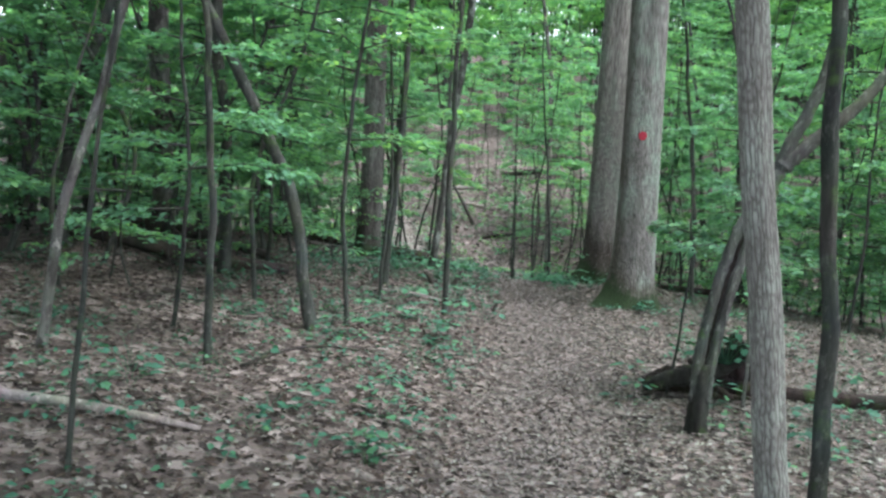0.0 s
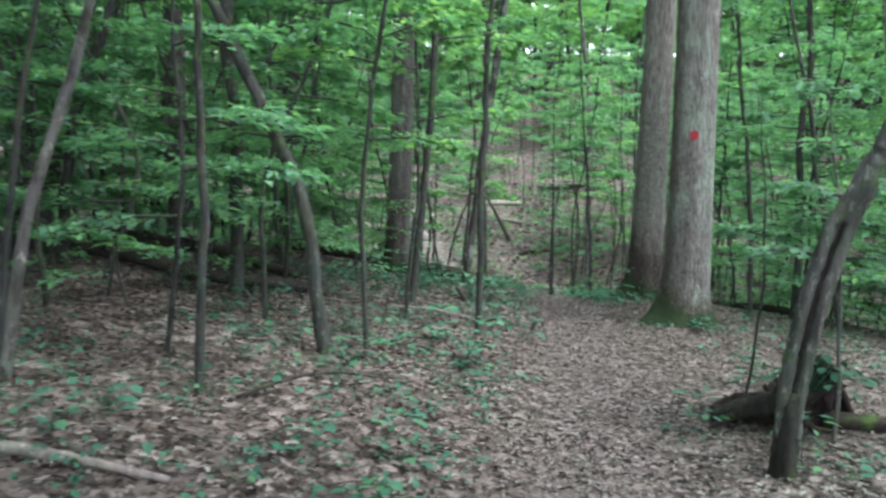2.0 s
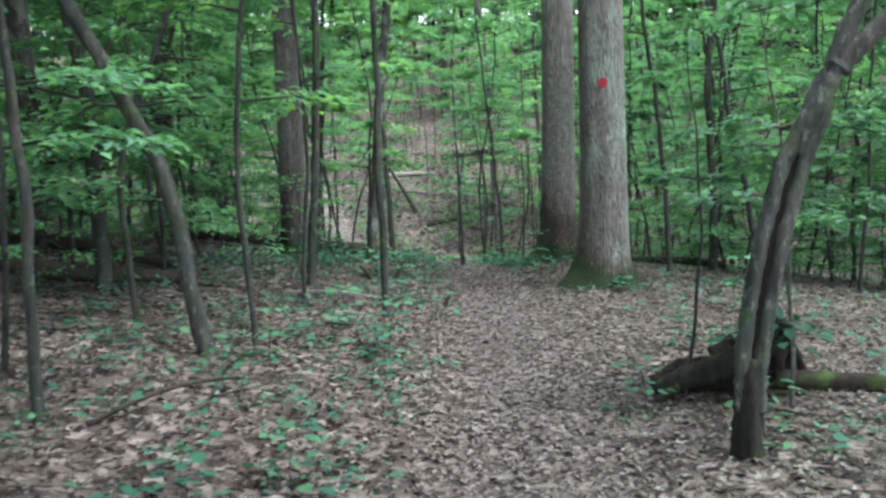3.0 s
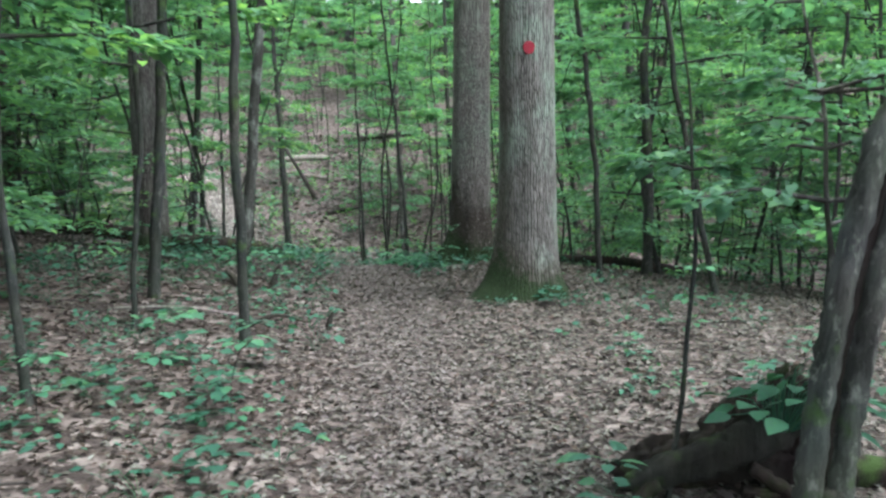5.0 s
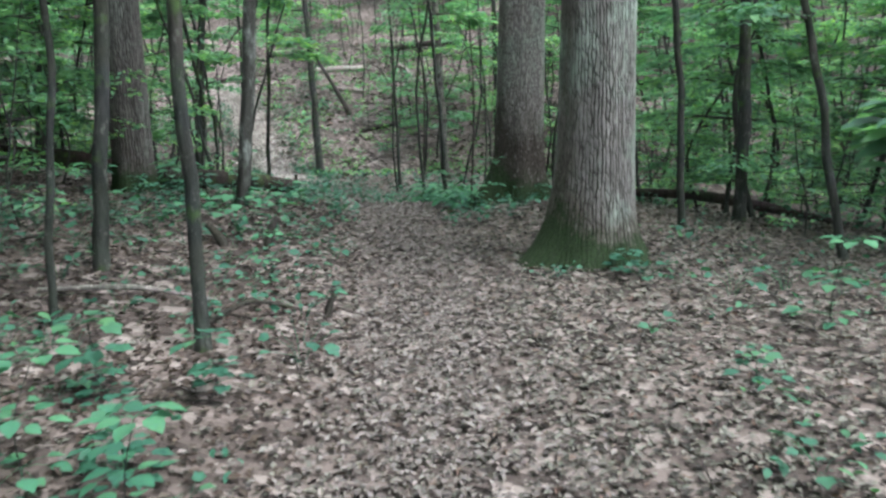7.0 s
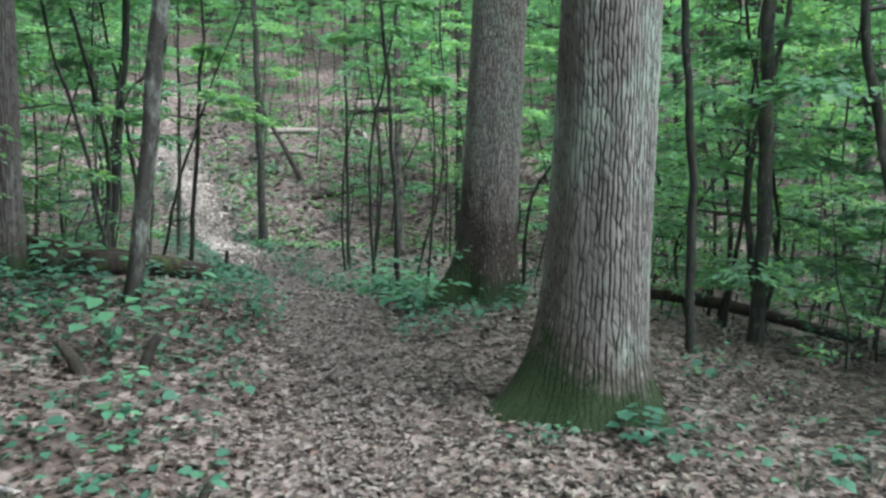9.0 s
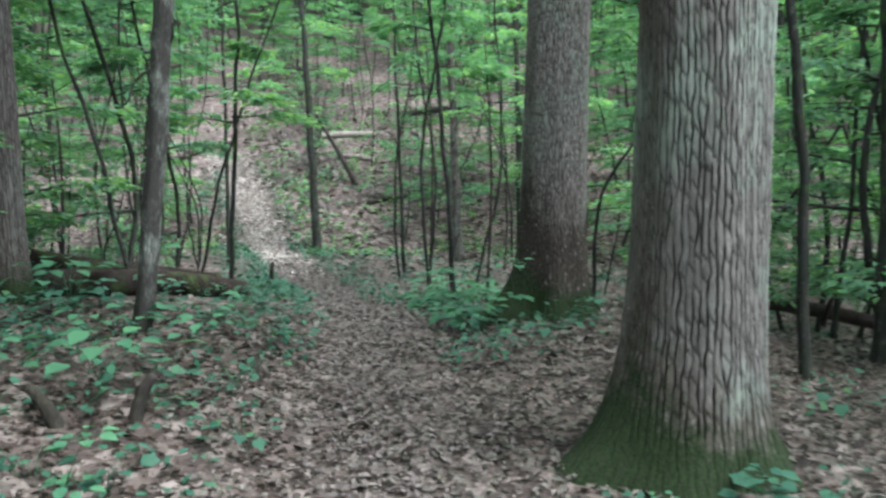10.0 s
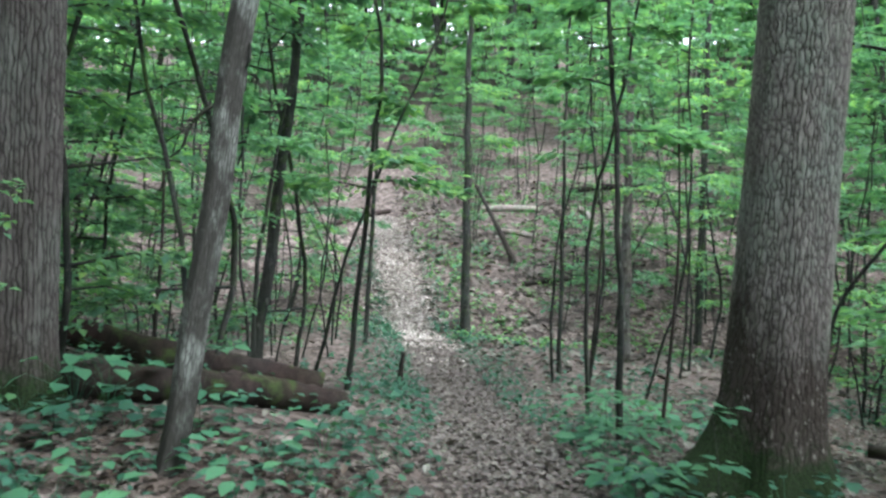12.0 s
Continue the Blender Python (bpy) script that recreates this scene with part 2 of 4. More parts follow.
def tube(pts, radii, sides=8, closed=False):
    """Points and quads of a round tube along pts."""
    pts, radii = np.asarray(pts, float), np.asarray(radii, float)
    d = np.gradient(pts, axis=0)
    d /= np.linalg.norm(d, axis=1)[:, None]
    ref = np.where(np.abs(d[:, 2:3]) > 0.8, np.array([[1.0, 0, 0]]), np.array([[0, 0, 1.0]]))
    u = np.cross(ref, d)
    u /= np.linalg.norm(u, axis=1)[:, None]
    v = np.cross(d, u)
    a = np.arange(sides) * 2 * np.pi / sides
    rr = radii if radii.ndim == 2 else radii[:, None] * np.ones((1, sides))
    ring = pts[:, None] + rr[..., None] * (np.cos(a)[None, :, None] * u[:, None] + np.sin(a)[None, :, None] * v[:, None])
    n = len(pts)
    i, j = np.meshgrid(np.arange(n - 1), np.arange(sides), indexing="ij")
    k = (j + 1) % sides
    f = np.stack([i * sides + j, i * sides + k, (i + 1) * sides + k, (i + 1) * sides + j], -1).reshape(-1, 4)
    verts = ring.reshape(-1, 3)
    if closed:
        caps = []
        base = len(verts)
        verts = np.concatenate([verts, pts[:1], pts[-1:]])
        for jj in range(0, sides, 2):
            caps.append((base, (jj + 2) % sides, (jj + 1) % sides, jj))
            o = (n - 1) * sides
            caps.append((base + 1, o + jj, o + (jj + 1) % sides, o + (jj + 2) % sides))
        f = np.concatenate([f, np.array(caps)])
    return verts, f


def join(pieces):
    vs, fs, o = [], [], 0
    for v, f in pieces:
        vs.append(v)
        fs.append(f + o)
        o += len(v)
    return np.concatenate(vs), np.concatenate(fs)


def smooth_path(pts, n):
    """n points on a Catmull-Rom curve through pts."""
    p = np.asarray(pts, float)
    p = np.concatenate([2 * p[:1] - p[1:2], p, 2 * p[-1:] - p[-2:-1]])
    s = np.linspace(0, len(p) - 3 - 1e-6, n)
    i = s.astype(int)
    t = (s - i)[:, None]
    a, b, c, d = p[i], p[i + 1], p[i + 2], p[i + 3]
    return 0.5 * (2 * b + (c - a) * t + (2 * a - 5 * b + 4 * c - d) * t**2 + (3 * b - a - 3 * c + d) * t**3)


# outlines of single leaves: along the leaf, across it, lift at the edge
OVAL = [(0, 0), (0.3, 0.24), (0.62, 0.25), (1, 0), (0.62, -0.25), (0.3, -0.24)]
BROADOVAL = [(0, 0), (0.15, 0.24), (0.42, 0.36), (0.7, 0.25), (1, 0), (0.7, -0.25), (0.42, -0.36), (0.15, -0.24)]
MAPLE = [(0, 0), (0.08, 0.30), (0.36, 0.36), (0.60, 0.42), (0.70, 0.22), (1, 0), (0.70, -0.22), (0.60, -0.42), (0.36, -0.36), (0.08, -0.30)]
OAKLEAF = [(0, 0), (0.2, 0.12), (0.34, 0.27), (0.48, 0.15), (0.68, 0.3), (0.8, 0.14), (1, 0), (0.8, -0.14), (0.68, -0.3), (0.48, -0.15), (0.34, -0.27), (0.2, -0.12)]


def leaves(pos, yaw, pitch, roll, size, outline, fold=0.25, curl=0.0):
    """Points and triangles of many leaves: a fan of two halves about the midrib."""
    pos = np.asarray(pos, float)
    n = len(pos)
    o = np.array(outline)
    k = len(o)
    mid = np.array([[0.5, 0.0]])
    uv = np.concatenate([o, mid])
    x, y = uv[:, 0], uv[:, 1]
    yaw, pitch, roll, size = (np.broadcast_to(np.asarray(q, float), (n,)) for q in (yaw, pitch, roll, size))
    curl = np.broadcast_to(np.asarray(curl, float), (n,))
    lx = x[None] * size[:, None]
    ly = y[None] * size[:, None]
    lz = (fold * np.abs(y)[None] - 0.25 * (x[None] - 0.4) ** 2 * (1 - 2 * curl[:, None]) + curl[:, None] * (3.0 * y[None] ** 2)) * size[:, None]
    cr, sr = np.cos(roll)[:, None], np.sin(roll)[:, None]
    ly, lz = ly * cr - lz * sr, ly * sr + lz * cr
    cp, sp = np.cos(pitch)[:, None], np.sin(pitch)[:, None]
    lx, lz = lx * cp - lz * sp, lx * sp + lz * cp
    cy, sy = np.cos(yaw)[:, None], np.sin(yaw)[:, None]
    v = np.stack([pos[:, :1] + lx * cy - ly * sy, pos[:, 1:2] + lx * sy + ly * cy, pos[:, 2:] + lz], -1).reshape(-1, 3)
    tri = np.array([(k, i, (i + 1) % k) for i in range(k)])
    f = (tri[None] + (np.arange(n) * (k + 1))[:, None, None]).reshape(-1, 3)
    return v, f


QUAD = [(0, 0), (0.5, 0.27), (1, 0), (0.5, -0.27)]


def small_leaves(pos, yaw, pitch, roll, size):
    """The cheapest leaf: two triangles folded on the midrib."""
    v, f = leaves(pos, yaw, pitch, roll, size, QUAD, 0.3)
    v = v.reshape(-1, 5, 3)[:, :4].reshape(-1, 3)
    n = len(v) // 4
    t = np.array([(0, 1, 2), (0, 2, 3)])
    return v, (t[None] + (np.arange(n) * 4)[:, None, None]).reshape(-1, 3)


def sprays(stem, start, count, reach, per, size, r, droop=0.12, sides=4):
    """Limbs that leave a stem (an array of points) above the height start, and the leaves in flat sprays on them."""
    limbs, lp, ly, lpit, lr, ls = [], [], [], [], [], []
    zs = stem[:, 2]
    top = zs[-1]
    hs = np.sort(r.uniform(start, top, count))
    az = r.uniform(0, 6.28)
    for h in hs:
        i = min(np.searchsorted(zs, h), len(stem) - 1)
        p = stem[i]
        az += 2.4 + r.normal(0, 0.4)
        length = reach * r.uniform(0.55, 1.15) * (1 - 0.55 * (h - start) / max(top - start, 0.1))
        d = np.array([np.cos(az), np.sin(az), 0])
        side = np.array([-d[1], d[0], 0])
        up = r.uniform(0.1, 0.4)
        bend = r.normal(0, 0.12)
        s = np.linspace(0, 1, 5)
        pts = p + length * (s[:, None] * d + (bend * s**2)[:, None] * side) + (length * (up * s - droop * 2.2 * s**2))[:, None] * np.array([0, 0, 1.0])
        limbs.append(tube(pts[::2] if length > 1.6 else pts[[0, 2, 4]], np.linspace(0.006 + 0.008 * length, 0.002, 3), sides))
        m = max(4, int(per * length / reach))
        t = np.sqrt(r.uniform(0.06, 1, m))
        lat = r.normal(0, 0.21, m) * length * (1.15 - 0.7 * t)
        q = p + length * (t[:, None] * d + (bend * t**2 + lat / length)[:, None] * side) + (length * (up * t - droop * 2.2 * t**2))[:, None] * np.array([0, 0, 1.0])
        q[:, 2] += r.normal(0, 0.028, m) - 0.12 * np.abs(lat)
        lp.append(q)
        ly.append(az + np.sign(lat) * r.uniform(0.3, 1.2, m) + r.normal(0, 0.3, m))
        lpit.append(r.normal(-0.16, 0.2, m))
        lr.append(r.normal(0, 0.24, m))
        ls.append(size * r.uniform(0.65, 1.25, m))
    return limbs, [np.concatenate(q) for q in (lp, ly, lpit, lr, ls)]


def stem_points(mid, top, tall, r):
    """A stem from its base through two points above it, going on to its full height."""
    mid, top = np.array(mid, float), np.array(top, float)
    way = (top - mid) / np.linalg.norm(top - mid)
    way = way * 0.6 + np.array([0, 0, 0.4])
    pts = [np.array([0, 0, 0.0]), mid, top]
    while pts[-1][2] < tall:
        way = way + r.normal(0, 0.06, 3) * [1, 1, 0]
        way /= np.linalg.norm(way)
        pts.append(pts[-1] + way * max(1.0, (tall - top[2]) / 4))
    below = -0.25 * (mid / max(mid[2], 0.1))
    pts.insert(0, below)
    out = smooth_path(pts, 7 * len(pts))
    z, ph = out[:, 2], r.uniform(0, 6.28, 4)
    bend = np.clip(z / 0.6, 0, 1) * 0.011
    out[:, 0] += bend * (np.sin(4.3 * z + ph[0]) + 0.6 * np.sin(10.0 * z + ph[1]))
    out[:, 1] += bend * (np.sin(3.9 * z + ph[2]) + 0.6 * np.sin(9.0 * z + ph[3]))
    return out


def stem_mesh(pts, radius, sides, mat, flare=0.22, rough=0.075, r=None, tip=0.25):
    z = np.clip(pts[:, 2], 0, None)
    q = radius * ((1 - (1 - tip) * (z / z[-1]) ** 1.1) + flare * np.exp(-z / (radius * 2.2)))
    rr = q[:, None] * (1 + rough * r.normal(0, 1, (len(pts), sides)))
    return tube(pts, rr, sides)


def tree(name, label, group, x, y, radius, mid, top, tall, mat, leaf, start, count, reach, per, size, seed, sides=10, category="tree", upper=0, fine=False):
    """A tree at (x, y): a trunk through the given points, limbs, and a crown of single leaves; some tall ones get
    unseen upper limbs too, added to shade the bank.
    """
    r = np.random.default_rng(seed)
    base = new(name)
    base.location = (x, y, float(height(x, y)))
    tagged(base, label, category, group)
    pts = stem_points(mid, top, tall, r)
    v, f = stem_mesh(pts, radius, sides, mat, r=r)
    part("trunk", mesh_of("trunk", v, f, mat), base)
    limbs, lv = sprays(pts, start, count, reach, per, size, r)
    if upper:
        high, hv = sprays(pts[pts[:, 2] > 5.5], 6.0, upper, 3.6, 130, 0.3, r, 0.06)
        limbs += high
        soft_part("upper_crown", mesh_of("upper_crown", *small_leaves(*hv), CANOPY), base)
    soft_part("branchwork", mesh_of("branches", *join(limbs), mat), base)
    soft_part("crown", mesh_of("crown", *(leaves(*lv, OVAL, 0.2) if fine else small_leaves(*lv)), leaf), base)
    return base


# ---------------------------------------------------------------- ground
gx = np.concatenate([[-400, -200, -110, -70, -45, -30, -22, -16], np.arange(-12, -2.6, 0.25), np.arange(-2.5, 3.01, 0.1), np.arange(3.25, 12.01, 0.25), [16, 22, 30, 45, 70, 110, 200, 400]])
gy = np.concatenate([[-400, -150, -60, -30, -15, -8], np.arange(-4, 40.01, 0.25), [44, 50, 58, 68, 80, 95, 120, 140, 200, 400]])
GXm, GYm = np.meshgrid(gx, gy)
gv = np.stack([GXm, GYm, height(GXm, GYm)], -1).reshape(-1, 3)
ni, nj = len(gy), len(gx)
I, J = np.meshgrid(np.arange(ni - 1), np.arange(nj - 1), indexing="ij")
gf = np.stack([I * nj + J, I * nj + J + 1, (I + 1) * nj + J + 1, (I + 1) * nj + J], -1).reshape(-1, 4)
ground = new("ground", mesh_of("ground", gv, gf, GROUND))
tagged(ground, "brown forest floor of soil and fallen leaves", "ground", kind="structure")

# ---------------------------------------------------------------- two old oaks


def wander(h, rows, cols, z, step):
    """Smooth random values in -1..1 along z, a row of them for every column."""
    table = h.uniform(-1, 1, (rows, 96))
    q = (z / step) % 95
    i = q.astype(int)
    t = q - i
    t = t * t * (3 - 2 * t)
    return table[cols, i] * (1 - t) + table[cols, i + 1] * t


def bark_plates(u, z, nu, tall, wave, seed):
    """Bark of long plates between wandering upright furrows, broken across here and there: 0 in a furrow, 1 on a plate."""
    h = np.random.default_rng(seed)
    seeds = h.integers(0, 1 << 30, 3)
    base = np.floor(u).astype(int)
    column = np.zeros(u.shape, int)
    plate = np.ones(u.shape)
    for k in (-1, 0, 1, 2):
        c = (base + k) % nu
        edge = base + k + wave * wander(np.random.default_rng(seeds[0]), nu, c, z, tall * 0.8) + 0.10 * wander(np.random.default_rng(seeds[0] + 1), nu, c, z, 0.03)
        deep = np.clip(0.95 + 0.6 * wander(np.random.default_rng(seeds[1]), nu, c, z, tall * 0.55), 0.25, 1)
        d = np.abs(u - edge)
        plate = np.minimum(plate, 1 - deep * (1 - np.clip((d - 0.10) / 0.13, 0, 1)))
        column = np.where(u > edge, c, column)
    shift = h.uniform(0, 1, nu)[column]
    size = h.uniform(0.7, 1.5, nu)[column]
    v = z / (tall * size) + shift * 7 + 0.35 * (u - base)
    across = np.abs(v - np.round(v)) * tall * size / 0.009
    deep = 0.75 * (h.uniform(0, 1, (nu, 64))[column, np.round(v).astype(int) % 64] > 0.35)
    return np.minimum(plate, 1 - deep * (1 - np.clip(across - 0.3, 0, 1))), h.uniform(0, 1, (nu, 64))[column, np.floor(v + 0.5).astype(int) % 64]


def old_oak(name, label, x, y, radius, lean, buttress, mat, cell, depth, seed, plate=0.13, wave=0.42, tall=18.0, limbs_n=7, mossy=0.66, shade_damp=(0.3, 0.5), side_shade=0.2, sides=560, rows=270, limbs=(10.5, 5.0, 90, 0.32), sway=0.0, group="old trees by the trail"):
    r = np.random.default_rng(seed)
    base = new(name)
    base.location = (x, y, float(height(x, y)))
    tagged(base, label, "tree", group)
    z = np.concatenate([np.linspace(-0.3, 3.2, rows), np.linspace(3.22, 6, 30), np.linspace(6.2, tall, 16)])
    a = np.arange(sides) * 2 * np.pi / sides
    A, Z = np.meshgrid(a, z)
    zc = np.clip(Z, 0, None)
    rad = radius * (1.04 - 0.035 * zc)
    flare = np.zeros_like(A)
    for ang, amount, width, fall in buttress:
        dd = np.abs((A - ang + np.pi) % (2 * np.pi) - np.pi)
        flare += amount * np.exp(-((dd / width) ** 2)) * np.exp(-np.maximum(Z, -0.1) / fall)
    rad = np.maximum(rad, 0.06) + flare + radius * (0.045 * np.sin(3 * A + 0.7 * Z) + 0.03 * np.sin(7 * A - 0.5 * Z))
    nu = int(round(2 * np.pi * radius / cell))
    u = A / (2 * np.pi) * nu + 0.5 * np.sin(Z * 2.3 + 1.0) * np.sin(A * 2)
    rid, tone = bark_plates(u, Z + 3, nu, plate, wave, seed)
    fine, _ = bark_plates(u * 3, Z + 3, nu * 3, plate * 0.5, wave, seed + 1)
    fade = np.clip((Z + 0.1) / 0.5, 0.4, 1)
    rad = rad + depth * (np.minimum(1, 1.4 * rid) - 0.6 + 0.3 * (tone - 0.5)) * fade + depth * 0.14 * (fine - 0.5) + depth * 0.05 * r.normal(0, 1, A.shape)
    cx, cy = lean[0] * zc + sway * np.sin(2.1 * zc) + 0.4 * sway * np.sin(6.3 * zc), lean[1] * zc
    pts = np.stack([cx + rad * np.cos(A), cy + rad * np.sin(A), Z], -1).reshape(-1, 3)
    n = len(z)
    i, j = np.meshgrid(np.arange(n - 1), np.arange(sides), indexing="ij")
    k = (j + 1) % sides
    f = np.stack([i * sides + j, i * sides + k, (i + 1) * sides + k, (i + 1) * sides + j], -1).reshape(-1, 4)
    me = mesh_of("trunk", pts, f, mat)
    west = np.exp(-((((A - 3.5 + np.pi) % (2 * np.pi) - np.pi) / 0.75) ** 2))
    moss = mossy * np.exp(-((zc / 0.24) ** 1.3)) + 0.40 * west * np.exp(-zc / 1.1)
    # shade of one side, and a foot both damp and shaded, for the bark colour
    shade_wet = np.clip(side_shade * west + shade_damp[0] * np.exp(-((zc / shade_damp[1]) ** 2)), 0, 0.9)
    for key, val in (("ridge", (0.04 + 0.96 * rid) * (0.72 + 0.28 * tone) * (0.85 + 0.15 * fine)), ("moss", moss), ("shade_wet", shade_wet)):
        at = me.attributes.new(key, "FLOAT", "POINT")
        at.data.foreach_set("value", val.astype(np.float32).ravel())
    part("trunk", me, base)
    stem = np.stack([lean[0] * z, lean[1] * z, z], -1)
    first, reach, per, size = limbs
    boughs, lv = sprays(stem[stem[:, 2] > first - 1], first, limbs_n, reach, per, size, r, 0.05, 6)
    soft_part("branchwork", mesh_of("branches", *join(boughs), BARK_GREY), base)
    soft_part("crown", mesh_of("crown", *small_leaves(*lv), CANOPY), base)
    return base


old_oak("oak_tree", "large old oak with ridged grey bark and mossy base", 2.56, 12.12, 0.268, (-0.008, 0.045),
        [(3.3, 0.30, 0.5, 0.30), (4.3, 0.15, 0.5, 0.22), (5.6, 0.17, 0.45, 0.16), (0.2, 0.16, 0.5, 0.15), (1.6, 0.22, 0.6, 0.18), (2.6, 0.14, 0.4, 0.2)], OAK, 0.0255, 0.013, 3, 0.11, 0.27, mossy=0.8, shade_damp=(0.8, 0.36), side_shade=0.40, sides=600)
old_oak("oak_tree", "large old oak with flaky brown-grey bark and mossy root flare", 2.24, 15.45, 0.258, (0.012, 0.05),
        [(3.5, 0.42, 0.42, 0.26), (4.7, 0.12, 0.6, 0.25), (5.7, 0.2, 0.4, 0.2), (0.4, 0.2, 0.5, 0.2), (2.0, 0.2, 0.6, 0.2)], OAK_OLD, 0.025, 0.011, 5, 0.05, 0.42, mossy=0.95, shade_damp=(0.9, 0.85), side_shade=0.2, sides=520)

old_oak("plated_tree", "large trunk with plated grey-brown bark beside the logs", -1.68, 14.20, 0.180, (-0.012, 0.03),
        [(3.3, 0.06, 0.5, 0.2), (4.6, 0.08, 0.5, 0.2), (5.9, 0.08, 0.5, 0.2), (1.0, 0.08, 0.7, 0.2)], PLATED, 0.024, 0.013, 9, 0.09, 0.32, 15.0, 16, limbs=(7.5, 5.0, 90, 0.32), mossy=0.7, shade_damp=(0.5, 0.6), sides=260)

FOOT = [(1.0, 0.012, 0.7, 0.12), (3.2, 0.015, 0.6, 0.12), (5.0, 0.012, 0.7, 0.1)]
old_oak("young_tree", "young tree with shaggy pale lichen-plated bark", 2.37, 3.60, 0.057, (-0.105, 0.05), FOOT, SHAGGY, 0.016, 0.005, 15, 0.05, 0.35, 9.0, 12,
        mossy=0.2, shade_damp=(0.25, 0.3), side_shade=0.1, sides=150, limbs=(3.6, 1.6, 150, 0.11), sway=0.008, group="trees along the trail")
snag = old_oak("young_tree", "crooked young tree with grey lichen-spotted bark by the logs", -0.52, 13.80, 0.056, (0.085, 0.098), FOOT, LICHENED, 0.013, 0.002, 16, 0.05, 0.35, 8.5, 12,
               mossy=0.1, shade_damp=(0.45, 0.45), side_shade=0.15, sides=130, limbs=(2.7, 1.4, 150, 0.11), sway=0.012, group="trees along the trail")
twist = smooth_path([(0.13, 0.15, 1.66), (0.05, 0.12, 1.62), (-0.02, 0.10, 1.54), (-0.05, 0.10, 1.45), (-0.11, 0.10, 1.40)], 18)
part("branch", mesh_of("branch", *tube(twist, np.linspace(0.013, 0.005, 18), 7), BARK), snag, "dark crooked dead branch")
twist = smooth_path([(0.17, 0.2, 2.0), (0.21, 0.19, 1.93), (0.22, 0.18, 1.85), (0.19, 0.18, 1.80)], 14)
part("branch", mesh_of("branch", *tube(twist, np.linspace(0.012, 0.006, 14), 7), BARK), snag, "dark crooked dead branch")

